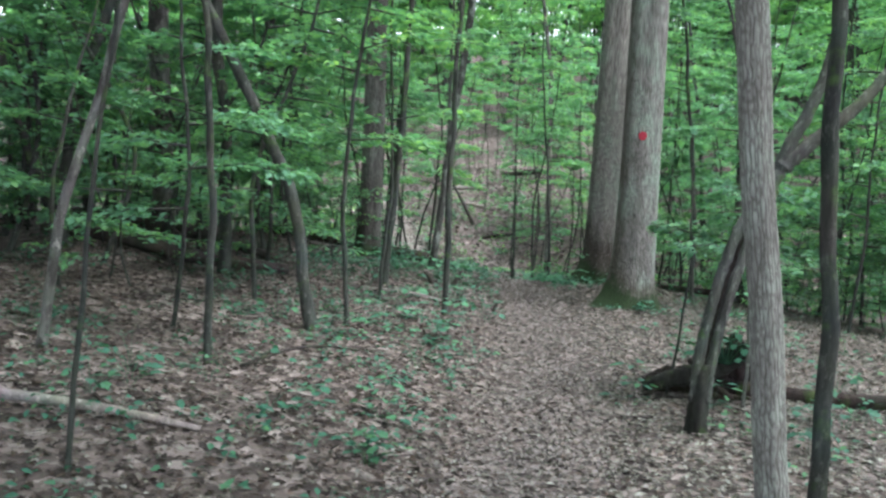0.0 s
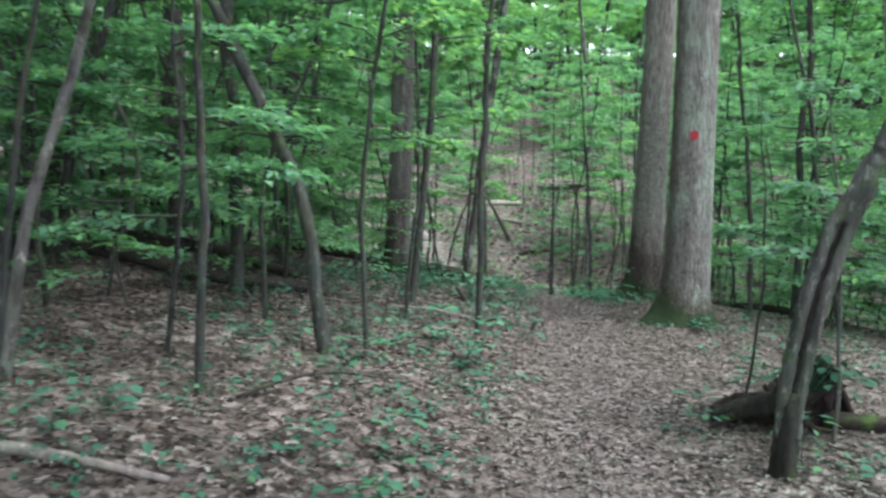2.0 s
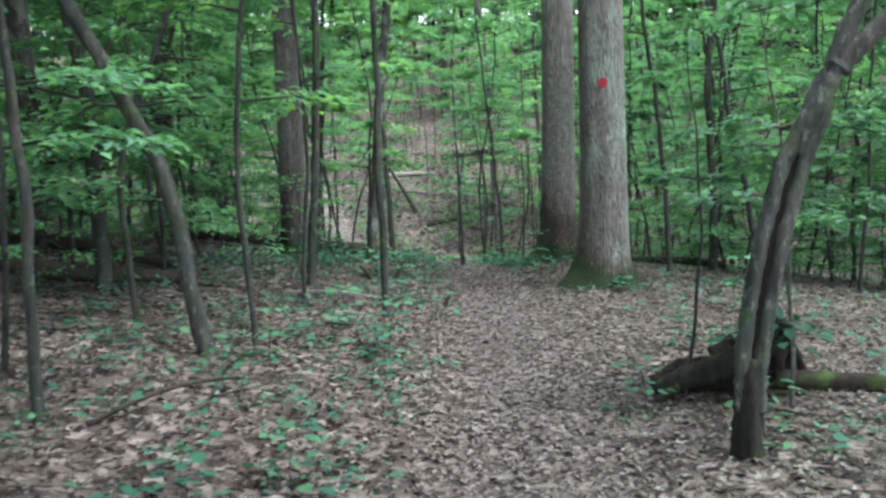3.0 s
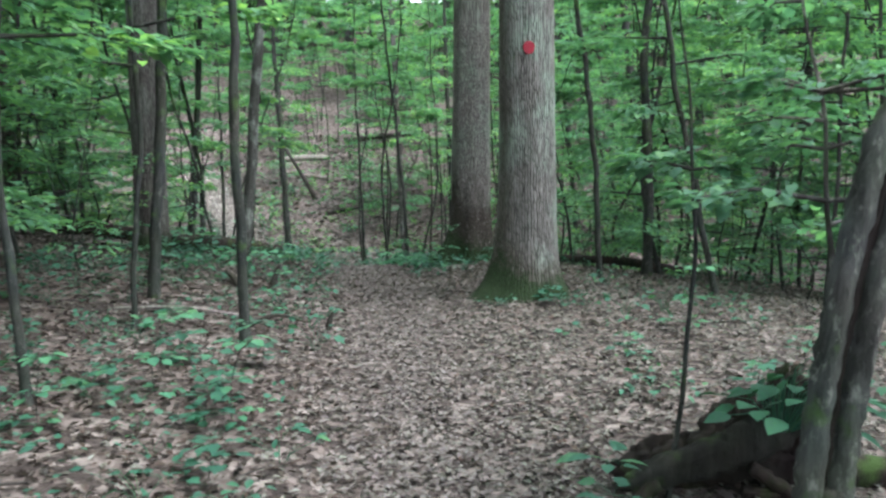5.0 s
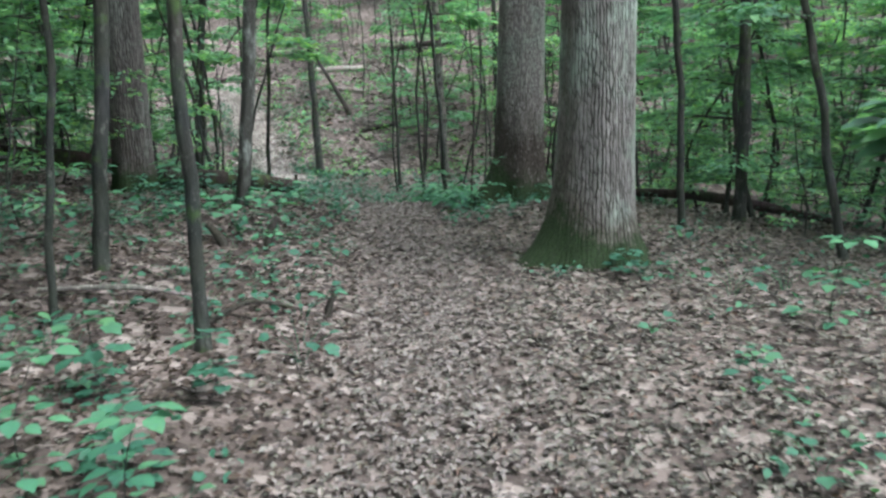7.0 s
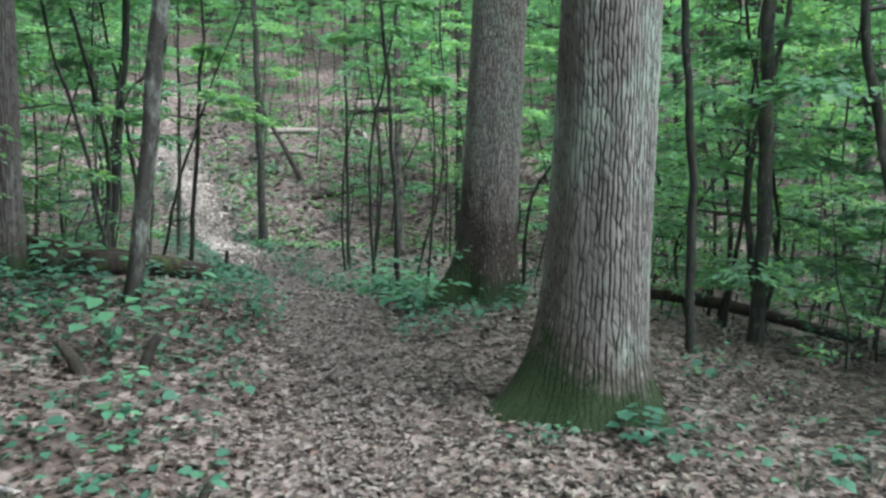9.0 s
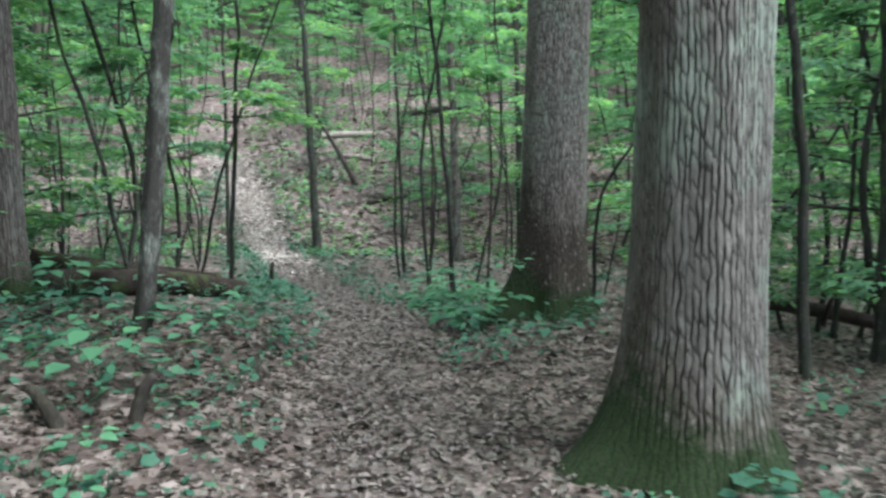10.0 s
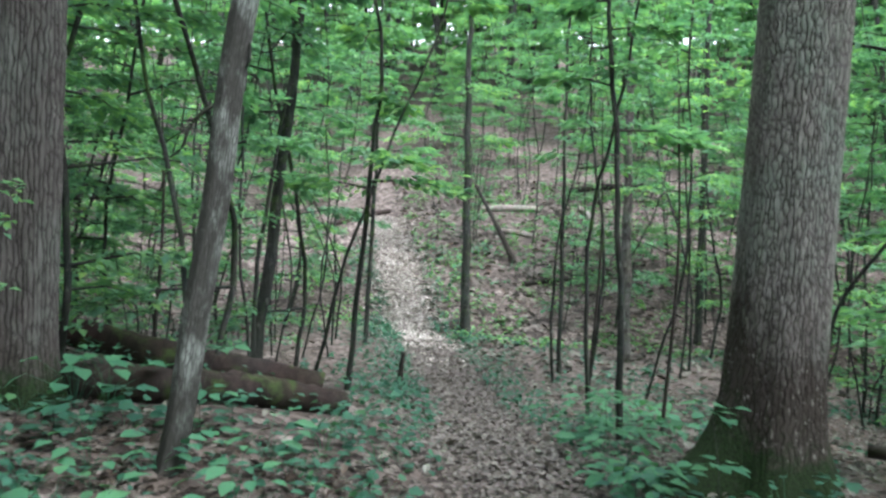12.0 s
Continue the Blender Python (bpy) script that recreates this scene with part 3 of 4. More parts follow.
# ---------------------------------------------------------------- measured trees along the trail
# name, x, y, radius, stem point, higher stem point, full height, bark, first limb, limbs, reach
TREES = [
    ("curved dark sapling bowed over the leaf litter", -0.76, 7.85, 0.066, (-0.34, 0.07, 1.43), (-1.17, 0.09, 3.00), 12.0, BARK, 3.1, 8, 1.3),
    ("slender dark sapling in the leaf litter", -1.10, 6.30, 0.038, (-0.04, 0.05, 1.35), (-0.16, 0.10, 2.68), 7.0, BARK, 3.3, 9, 1.1),
    ("straight dark young tree behind saplings", -2.38, 9.70, 0.085, (-0.08, 0.08, 1.58), (-0.26, 0.12, 3.21), 13.0, BARK, 2.4, 12, 1.5),
    ("leaning grey sapling on the bank", -2.10, 5.75, 0.044, (0.11, 0.06, 0.96), (0.49, 0.16, 2.47), 6.5, BARK_GREY, 3.3, 9, 1.1),
    ("thin dark stem in the leaf litter", -0.75, 3.91, 0.017, (0.02, 0.05, 0.85), (0.05, 0.09, 1.38), 4.0, BARK, 2.2, 5, 0.5),
    ("dark leaning sapling on the bank", -4.39, 9.62, 0.073, (0.04, 0.05, 1.42), (0.50, 0.2, 3.17), 12.5, BARK, 1.8, 11, 1.5),
    ("dark sapling leaning away from its neighbour", -4.26, 9.50, 0.065, (-0.56, -0.07, 1.34), (-1.00, -0.08, 3.08), 7.0, BARK, 1.8, 11, 1.5),
    ("thin dark wavy sapling", -0.53, 8.27, 0.030, (-0.10, 0.08, 1.55), (0.03, 0.2, 3.21), 6.5, BARK, 1.6, 9, 1.0),
    ("slim sapling with a slight lean", -2.30, 18.30, 0.075, (0.18, 0.24, 3.0), (0.29, 0.41, 5.3), 7.0, BARK, 1.7, 10, 1.2),
    ("straight slender sapling beside the trail", 0.22, 10.00, 0.045, (-0.04, 0.10, 1.80), (-0.03, 0.2, 3.70), 7.5, BARK, 2.6, 9, 1.0),
    ("straight young tree at the foot of the hill", -1.80, 26.50, 0.110, (-0.17, 0.30, 2.78), (-0.32, 0.5, 5.20), 9.0, BARK, 3.4, 12, 1.8),
    ("thin straight stem beside the trail", -2.85, 23.49, 0.047, (-0.05, 0.26, 2.58), (-0.12, 0.46, 4.64), 7.5, BARK, 2.6, 9, 1.3),
    ("slender grey tree behind the oaks", 3.62, 13.65, 0.042, (-0.05, 0.12, 1.28), (-0.10, 0.2, 2.04), 7.0, BARK, 1.8, 11, 1.3),
    ("dark young tree behind the oaks", 4.32, 14.16, 0.072, (0.03, 0.14, 1.36), (-0.01, 0.25, 2.61), 8.0, BARK, 2.0, 12, 1.5),
    ("thin dark sapling by the ferns", 1.40, 17.40, 0.034, (-0.12, 0.2, 1.67), (-0.28, 0.38, 3.19), 6.5, BARK, 2.2, 9, 1.1),
    ("thin straight sapling in the dip", 0.44, 22.40, 0.039, (-0.09, 0.2, 2.10), (-0.19, 0.4, 4.50), 7.0, BARK, 3.0, 8, 1.2),
    ("pale slim tree in the dip", 1.32, 24.50, 0.105, (-0.13, 0.3, 2.77), (-0.21, 0.5, 4.65), 10.0, BARK_GREY, 4.0, 12, 1.8),
    ("dark slim tree behind the oak", 2.62, 26.90, 0.084, (-0.07, 0.3, 2.80), (-0.14, 0.55, 5.35), 10.0, BARK, 2.0, 14, 1.8),
    ("thin sapling beside the mossy root mound", 2.43, 7.35, 0.014, (0.13, 0.11, 0.82), (0.12, 0.15, 1.32), 1.9, BARK, 1.0, 4, 0.32),
    ("thin grey sapling growing by the root mound", 2.98, 7.05, 0.018, (0.03, 0.11, 0.62), (0.0, 0.2, 1.35), 2.3, BARK_GREY, 0.95, 15, 0.7),
    ("slender leaning sapling in the litter", 4.40, 12.09, 0.041, (-0.15, 0.15, 0.94), (-0.31, 0.3, 1.92), 6.0, BARK, 1.6, 10, 1.2),
    ("dark young tree standing by the trail", -0.75, 11.14, 0.055, (0.03, 0.12, 0.94), (0.07, 0.22, 1.71), 12.0, BARK, 2.2, 11, 1.3),
    ("thin dark sapling standing by the trail", -0.60, 10.15, 0.026, (0.01, 0.12, 0.87), (0.04, 0.22, 1.67), 6.0, BARK, 1.5, 9, 1.0),
    ("tall dark tree on the far slope", 8.07, 27.35, 0.17, (-0.36, 0.27, 4.54), (-0.78, 0.51, 8.73), 13.0, BARK, 4.0, 16, 2.4),
    ("slim leaning tree on the far slope", 6.19, 27.47, 0.085, (-0.39, 0.25, 4.33), (-1.03, 0.47, 8.57), 11.0, BARK, 3.5, 12, 2.0),
    ("thin pole beside the trail in the dip", -1.25, 18.20, 0.036, (0.10, 0.12, 2.3), (0.12, 0.2, 3.3), 6.0, BARK, 1.9, 9, 1.1),
    ("thin arching sapling in the dip", -1.70, 18.40, 0.024, (0.35, 0.15, 1.6), (1.05, 0.4, 3.7), 5.5, BARK, 1.9, 8, 1.0),
    ("thin leaning pole in the thicket", -2.20, 18.00, 0.030, (0.03, 0.10, 1.5), (0.2, 0.2, 2.9), 5.5, BARK, 1.8, 8, 1.1),
    ("thin crooked dark sapling behind the logs", -1.15, 15.20, 0.024, (-0.20, 0.0, 1.0), (-0.50, 0.05, 2.0), 4.5, BARK, 2.6, 6, 0.9),
    ("thin arching sapling behind the oaks", 2.82, 17.00, 0.024, (0.06, 0.0, 1.14), (0.78, 0.05, 2.30), 3.2, BARK, 1.9, 7, 0.8),
    ("near slim dark tree", 2.62, 3.98, 0.046, (-0.03, 0.06, 1.2), (-0.08, 0.12, 2.4), 8.0, BARK, 3.3, 10, 1.5),
]
for i, (lab, x, y, rad, mid, top, tall, mat, start, count, reach) in enumerate(TREES):
    far = y > 16
    tree("young_tree" if rad > 0.05 else "sapling", lab, "trees along the trail", x, y, rad * 0.87, mid, top, tall, mat, LEAF, start, count, reach,
         190 if far else 200 if y > 7.6 else 110, 0.125 if far else 0.095 if y > 7.6 else 0.078, 100 + i, 12 if rad > 0.05 else 8, upper=8 if tall > 11.5 and y < 16 else 0, fine=not far)

def bare_twigs(label, x, y, heights, reach, seed):
    """A thin dead sapling whose bare twigs stand out sideways."""
    r = np.random.default_rng(seed)
    base = new("dead_sapling")
    base.location = (x, y, float(height(x, y)))
    tagged(base, label, "sapling", "dead saplings")
    top = max(heights) + 0.5
    stem = smooth_path([(0, 0, -0.2), (0.05, 0.03, top * 0.5), (-0.04, 0.08, top)], 24)
    part("stem", mesh_of("stem", *tube(stem, np.linspace(0.02, 0.006, 24), 7), DEAD), base)
    for h in heights:
        k = stem[np.argmin(np.abs(stem[:, 2] - h))]
        a = r.uniform(-0.5, 0.5) + (0 if r.random() < 0.6 else np.pi)
        d = np.array([np.cos(a), 0.4 * np.sin(a), r.uniform(0.05, 0.3)]) * reach * r.uniform(0.6, 1.2)
        twig = smooth_path([k, k + d * 0.5 + [0, 0, 0.05], k + d + r.normal(0, 0.05, 3)], 10)
        fork = smooth_path([twig[5], twig[5] + d * 0.25 + [0, 0.1, 0.12], twig[5] + d * 0.4 + [0, 0.15, 0.22]], 6)
        part("twig", mesh_of("twig", *join([tube(twig, np.linspace(0.007, 0.002, 10), 5), tube(fork, np.linspace(0.004, 0.0015, 6), 5)]), DEAD), base)


bare_twigs("thin dead sapling with bare side twigs", 1.75, 18.3, [1.6, 1.9, 2.3, 2.6], 0.9, 91)
bare_twigs("dead sapling with bare grey twigs", 0.95, 20.6, [1.2, 1.9, 2.4, 3.0], 0.8, 92)
bare_twigs("bare dead sapling among the poles", -2.6, 16.9, [1.0, 1.5, 1.9], 0.7, 93)

# ---------------------------------------------------------------- leaning split tree and the root mound


def rough_tube(points, radii, n, sides, r, rough=0.08, lobes=0.0):
    pts = smooth_path(points, n)
    rad = np.interp(np.linspace(0, 1, n), np.linspace(0, 1, len(radii)), radii)
    a = np.arange(sides) * 2 * np.pi / sides
    s = np.linspace(0, 1, n)[:, None]
    rr = rad[:, None] * (1 + rough * r.normal(0, 1, (n, sides)) + lobes * np.sin(3 * a[None] + 4 * s))
    return tube(pts, rr, sides, True)


def at_ground(x, y, up=0.0):
    return np.array([x, y, float(height(x, y)) + up])


def leaning_tree():
    r = np.random.default_rng(41)
    base = new("leaning_tree")
    o = at_ground(2.50, 6.26)
    base.location = o
    tagged(base, "leaning dark tree with a split hollow trunk and lichen", "tree")
    way = [(0.03, 0.02, 0.5), (0.10, 0.05, 0.9), (0.24, 0.12, 1.38), (0.40, 0.16, 1.75)]
    v, f = rough_tube([(0.02, 0, -0.2), (0, 0, 0.1), (0.015, 0.01, 0.32), (0.03, 0.02, 0.48)], [0.09, 0.07, 0.066, 0.045], 26, 18, r, 0.07, 0.14)
    part("foot", mesh_of("foot", v, f, BARK_DAMP), base, "dark mossy foot of the trunk")
    left = [(-0.02, 0.0, 0.22)] + [(x - 0.046 - 0.008 * k, y, z) for k, (x, y, z) in enumerate(way[:3])] + [(0.36, 0.16, 1.72)]
    v, f = rough_tube(left, [0.042, 0.038, 0.034, 0.038, 0.040], 60, 14, r, 0.10, 0.14)
    part("split_stem", mesh_of("split_stem", v, f, BARK_LEAN), base, "one half of the split hollow trunk")
    right = [(0.04, 0.0, 0.22)] + [(x + 0.042, y + 0.01, z) for x, y, z in way[:3]] + [(0.42, 0.17, 1.72)]
    v, f = rough_tube(right, [0.042, 0.038, 0.038, 0.036, 0.040], 60, 14, r, 0.10, 0.14)
    part("split_stem", mesh_of("split_stem", v, f, BARK_LEAN), base, "other half of the split hollow trunk")
    # a dark tube set in the gap between the two halves
    v, f = rough_tube([(-0.01, 0.05, 0.3), (0.05, 0.06, 0.6), (0.11, 0.09, 0.95), (0.27, 0.15, 1.5)], [0.03, 0.03, 0.026, 0.02], 20, 8, r, 0.15)
    part("hollow", mesh_of("hollow", v, f, SOIL), base, "dark core tube in the gap of the split trunk")
    v, f = rough_tube([(0.27, 0.13, 1.45), (0.36, 0.15, 1.68), (0.47, 0.18, 1.88), (0.73, 0.23, 2.12), (1.1, 0.3, 2.5), (1.7, 0.4, 3.4), (2.0, 0.5, 4.6)], [0.03, 0.060, 0.058, 0.044, 0.038, 0.028, 0.012], 56, 16, r, 0.08, 0.12)
    part("trunk", mesh_of("trunk", v, f, BARK_LEAN), base)
    v, f = rough_tube([(0.41, 0.17, 1.76), (0.51, 0.19, 2.03), (0.62, 0.2, 2.28), (0.74, 0.24, 2.7), (0.85, 0.3, 3.8)], [0.045, 0.046, 0.042, 0.034, 0.012], 30, 10, r, 0.07, 0.1)
    part("branch", mesh_of("branch", v, f, BARK_LEAN), base)
    stem = smooth_path([(1.1, 0.3, 2.5), (1.7, 0.4, 3.4), (2.0, 0.5, 4.6)], 14)
    limbs, lv = sprays(stem, 2.9, 8, 1.3, 100, 0.095, r)
    soft_part("branchwork", mesh_of("branches", *join(limbs), BARK), base)
    soft_part("crown", mesh_of("crown", *small_leaves(*lv), LEAF), base)


leaning_tree()


def blob(center, size, rings, sides, r, rough, squash=None):
    """A lumpy closed mound."""
    th = np.linspace(0.02, np.pi - 0.02, rings)
    a = np.arange(sides) * 2 * np.pi / sides
    T, A = np.meshgrid(th, a, indexing="ij")
    k = 1 + rough * (np.sin(3 * A + 2 * T) * 0.5 + np.sin(5 * A - 3 * T + 1) * 0.35 + r.normal(0, 0.3, T.shape))
    v = np.stack([np.sin(T) * np.cos(A) * size[0] * k, np.sin(T) * np.sin(A) * size[1] * k, np.cos(T) * size[2] * k], -1).reshape(-1, 3) + np.asarray(center)
    i, j = np.meshgrid(np.arange(rings - 1), np.arange(sides), indexing="ij")
    q = (j + 1) % sides
    f = np.stack([i * sides + j, (i + 1) * sides + j, (i + 1) * sides + q, i * sides + q], -1).reshape(-1, 4)
    return v, f


def root_mound():
    """An upturned root plate, with its broken roots, at the foot of a fallen trunk."""
    r = np.random.default_rng(42)
    base = new("root_mound")
    o = at_ground(2.78, 7.42)
    base.location = o
    tagged(base, "dark upturned root mound with moss and broken roots", "tree stump")
    v, f = join([blob((0.10, 0.14, 0.12), (0.30, 0.16, 0.22), 30, 44, r, 0.2), blob((-0.25, 0.16, 0.05), (0.26, 0.12, 0.12), 22, 32, r, 0.24), blob((0.20, 0.05, 0.30), (0.11, 0.10, 0.18), 22, 30, r, 0.26)])
    part("soil", mesh_of("soil", v, f, SOIL), base)
    v, f = rough_tube([(-0.50, -0.06, 0.05), (-0.36, -0.06, 0.12), (-0.12, -0.05, 0.19), (0.10, -0.04, 0.29), (0.24, -0.02, 0.40), (0.27, 0.0, 0.46)], [0.05, 0.065, 0.075, 0.085, 0.075, 0.03], 44, 18, r, 0.09, 0.2)
    part("rotten_slab", mesh_of("rotten_slab", v, f, BARK_DAMP), base, "rotten mossy slab over a dark hollow")
    roots = [[(-0.40, -0.10, 0.08), (-0.48, -0.12, 0.03), (-0.56, -0.13, -0.03)], [(0.24, -0.02, 0.40), (0.34, 0.02, 0.26), (0.42, 0.04, 0.12), (0.5, 0.05, -0.03)],
             [(-0.05, -0.10, 0.03), (0.15, -0.13, 0.03), (0.38, -0.10, 0.02)], [(-0.02, -0.10, 0.14), (0.10, -0.15, 0.06), (0.22, -0.17, -0.02)]]
    for pts in roots:
        v, f = rough_tube(pts, [0.034, 0.03, 0.022, 0.014], 14, 9, r, 0.12)
        part("root", mesh_of("root", v, f, SOIL), base)


root_mound()


def log(name, label, points, radii, mat, seed, stubs=(), n=40, lift=0.0, sides=14):
    """A fallen trunk that lies along points given on the ground."""
    r = np.random.default_rng(seed)
    base = new(name)
    pts = [at_ground(x, y, up) for x, y, up in points]
    o = pts[0].copy()
    base.location = o
    tagged(base, label, "log" if max(radii) > 0.04 else "branch")
    v, f = rough_tube([p - o for p in pts], radii, n, sides, r, 0.06, 0.05)
    part("stem", mesh_of("stem", v, f, mat), base)
    for q, d, rad in stubs:
        k = pts[0] + (pts[-1] - pts[0]) * q - o
        v, f = rough_tube([k, k + np.array(d) * 0.5, k + np.array(d)], [rad, rad * 0.8, rad * 0.5], 8, 7, r, 0.1)
        part("branch_stub", mesh_of("branch_stub", v, f, mat), base)


log("fallen_log", "dark fallen trunk lying from the root mound", [(3.0, 7.42, 0.06), (3.8, 7.38, 0.055), (4.8, 7.45, 0.05), (6.2, 7.6, 0.045)], [0.075, 0.06, 0.052, 0.04], DEAD_RED, 51, [(0.5, (0.1, -0.25, 0.2), 0.02)])
log("fallen_log", "rotten reddish fallen log with broken end", [(-1.75, 14.35, 0.1), (-1.2, 14.75, 0.1), (-0.8, 15.2, 0.09), (-0.36, 15.62, 0.07)], [0.10, 0.11, 0.10, 0.085], DEAD_RED, 52, [(0.7, (-0.1, -0.15, 0.15), 0.02)])
log("fallen_log", "brown fallen log behind the trees", [(-4.2, 15.4, 0.12), (-3.0, 15.7, 0.11), (-2.0, 16.1, 0.1), (-0.85, 16.5, 0.1)], [0.10, 0.12, 0.12, 0.11], DEAD_RED, 53, [(0.4, (0.2, -0.2, 0.3), 0.025)])
log("fallen_log", "long dark fallen log on the bank", [(-6.3, 13.0, 0.12), (-5.0, 12.4, 0.12), (-3.6, 11.9, 0.1), (-2.3, 11.3, 0.06)], [0.12, 0.11, 0.09, 0.06], DEAD, 54, [(0.3, (0.1, 0.2, 0.4), 0.025), (0.6, (-0.2, -0.2, 0.2), 0.02)])
log("fallen_log", "mossy dark log on the bank", [(-5.2, 10.5, 0.08), (-4.0, 10.2, 0.1), (-3.0, 10.1, 0.1), (-1.9, 10.6, 0.06)], [0.07, 0.09, 0.09, 0.06], DEAD, 55)
log("fallen_branch", "pale bleached branch lying in the litter", [(-2.4, 4.45, 0.04), (-1.6, 4.60, 0.05), (-1.0, 4.62, 0.05), (-0.45, 4.70, 0.02)], [0.026, 0.03, 0.027, 0.016], PALE, 56, [(0.35, (0.05, 0.15, 0.05), 0.01)])
log("fallen_branch", "thin dark branch arched over the leaves", [(-0.82, 6.25, 0.02), (-0.6, 6.6, 0.10), (-0.4, 7.0, 0.09), (-0.1, 7.3, 0.02)], [0.014, 0.013, 0.011, 0.006], DEAD, 57, [(0.6, (0.12, -0.1, 0.02), 0.006)])
log("fallen_branch", "thin dark branch by the sapling", [(0.15, 10.3, 0.02), (0.35, 10.5, 0.10), (0.6, 10.7, 0.04)], [0.016, 0.014, 0.008], DEAD, 58)
log("fallen_branch", "pale broken branch in the litter", [(-0.9, 10.6, 0.02), (-0.4, 10.75, 0.05), (0.1, 10.7, 0.02)], [0.012, 0.016, 0.010], PALE, 59)
log("fallen_log", "low dark log behind the oaks", [(3.2, 17.2, 0.15), (4.2, 16.9, 0.28), (5.0, 16.7, 0.3), (6.4, 16.2, 0.1)], [0.05, 0.06, 0.075, 0.05], DEAD, 60, [(0.55, (0.05, -0.1, 0.35), 0.03)])
log("dead_pole", "leaning dead pole on the hillside", [(-1.45, 30.2, 0.0), (-1.9, 30.4, 0.7), (-2.55, 30.5, 1.75)], [0.07, 0.06, 0.035], DEAD, 61)
for i, (x0, y0, x1, y1, rad, mat, lab) in enumerate([(-3.0, 33.9, -1.4, 34.1, 0.10, PALE, "bleached log on the hillside"), (-2.3, 32.2, -1.2, 31.9, 0.07, PALE, "weathered log on the hillside"),
                                                      (-0.3, 34.4, 0.1, 33.5, 0.07, PALE, "broken pale log on the hillside"), (0.4, 33.2, -0.1, 32.2, 0.05, PALE, "forked pale limb on the hillside"),
                                                      (-0.9, 36.2, 1.6, 36.9, 0.10, DEAD, "dark log high on the hillside"), (-6.9, 31.6, -5.6, 33.4, 0.08, DEAD, "dark log beside the hill trail"),
                                                      (-1.0, 28.9, 0.0, 29.4, 0.06, DEAD, "dark log at the foot of the hill")]):
    xm, ym = (x0 + x1) / 2, (y0 + y1) / 2 + 0.1
    log("fallen_log", lab, [(x0, y0, rad * 0.8), (xm, ym, rad * 0.9), (x1, y1, rad * 0.8)], [rad, rad, rad * 0.8], mat, 70 + i, [(0.6, (0.2, 0.1, 0.4), 0.03)] if i % 2 else ())


def stub(label, x, y, tip, rad, seed, mat=DEAD):
    r = np.random.default_rng(seed)
    v, f = rough_tube([(0, 0, -0.1), (tip[0] * 0.4, tip[1] * 0.4, tip[2] * 0.45), tip], [rad * 1.1, rad, rad * 0.75], 14, 10, r, 0.1)
    ob = new("broken_stub", mesh_of("broken_stub", v, f, mat))
    ob.location = at_ground(x, y)
    tagged(ob, label, "stump")


stub("short broken dead stem leaning in the litter", 0.03, 12.30, (0.10, 0.03, 0.22), 0.032, 81)
stub("short broken dead stem fallen aslant", -0.22, 12.15, (-0.16, 0.05, 0.17), 0.034, 82)
stub("thin broken post beside the trail", -1.12, 19.6, (0.03, 0.0, 0.42), 0.03, 83)
stub("dark broken stub beside the trail", 0.72, 10.8, (0.06, 0.02, 0.13), 0.022, 84)


def marker():
    """The round red trail marker on the front oak."""
    bm = bmesh.new()
    bmesh.ops.create_cone(bm, cap_ends=True, segments=28, radius1=0.062, radius2=0.058, depth=0.01)
    for v in bm.verts:
        v.co.x *= 0.92 + 0.05 * math.sin(v.co.y * 60)
    me = bpy.data.meshes.new("trail_marker")
    bm.to_mesh(me)
    bm.free()
    me.materials.append(RED)
    ob = new("trail_marker", me)
    ob.matrix_world = pose(2.53, 11.955, 2.36, 92, 0, 3)
    tagged(ob, "round red trail marker on the oak trunk", "trail marker")


marker()

# ---------------------------------------------------------------- woods: saplings and taller trees, a few shapes each, copied
SAPLINGS = []
for i in range(7):
    r = np.random.default_rng(200 + i)
    tall = r.uniform(4.2, 6.5)
    SAPLINGS.append(tree("sapling", "slender leafy sapling in the understory", "understory saplings", 0, 0, r.uniform(0.018, 0.038), (r.normal(0, 0.12), r.normal(0, 0.12), 1.3),
                         (r.normal(0, 0.3), r.normal(0, 0.3), 2.8), tall, BARK, LEAF, 0.28 + 0.2 * (i % 4), 20, 1.4, 165, 0.11, 300 + i, 7))
TALLS = []
for i in range(4):
    r = np.random.default_rng(220 + i)
    TALLS.append(tree("forest_tree", "tall forest tree with a leafy crown", "forest trees", 0, 0, r.uniform(0.09, 0.17), (r.normal(0, 0.1), r.normal(0, 0.1), 2.5),
                      (r.normal(0, 0.3), r.normal(0, 0.3), 5.0), r.uniform(11, 14), BARK, CANOPY, 1.6 + i * 0.8, 34, 2.9, 125, 0.26, 320 + i, 9))
# trees added to block sky and sun; their crowns stay out of view
SHADE_TREES = []
for i in range(3):
    r = np.random.default_rng(250 + i)
    SHADE_TREES.append(tree("forest_tree", "added tall tree whose high spreading crown shades the trail", "canopy trees", 0, 0, r.uniform(0.12, 0.19), (r.normal(0, 0.1), r.normal(0, 0.1), 3.0),
                         (r.normal(0, 0.3), r.normal(0, 0.3), 6.0), r.uniform(14, 17), BARK_GREY, CANOPY, 6.5, 32, 5.0, 130, 0.38, 350 + i, 10))
POLES = []
for i in range(4):
    r = np.random.default_rng(260 + i)
    POLES.append(tree("sapling", "thin bare-stemmed pole sapling with few leaves", "pole saplings", 0, 0, r.uniform(0.012, 0.024), (r.normal(0, 0.15), r.normal(0, 0.15), 1.6),
                      (r.normal(0, 0.3), r.normal(0, 0.3), 3.2), r.uniform(5, 7), BARK, LEAF, 2.6, 8, 1.1, 110, 0.12, 360 + i, 6))
FARS = []
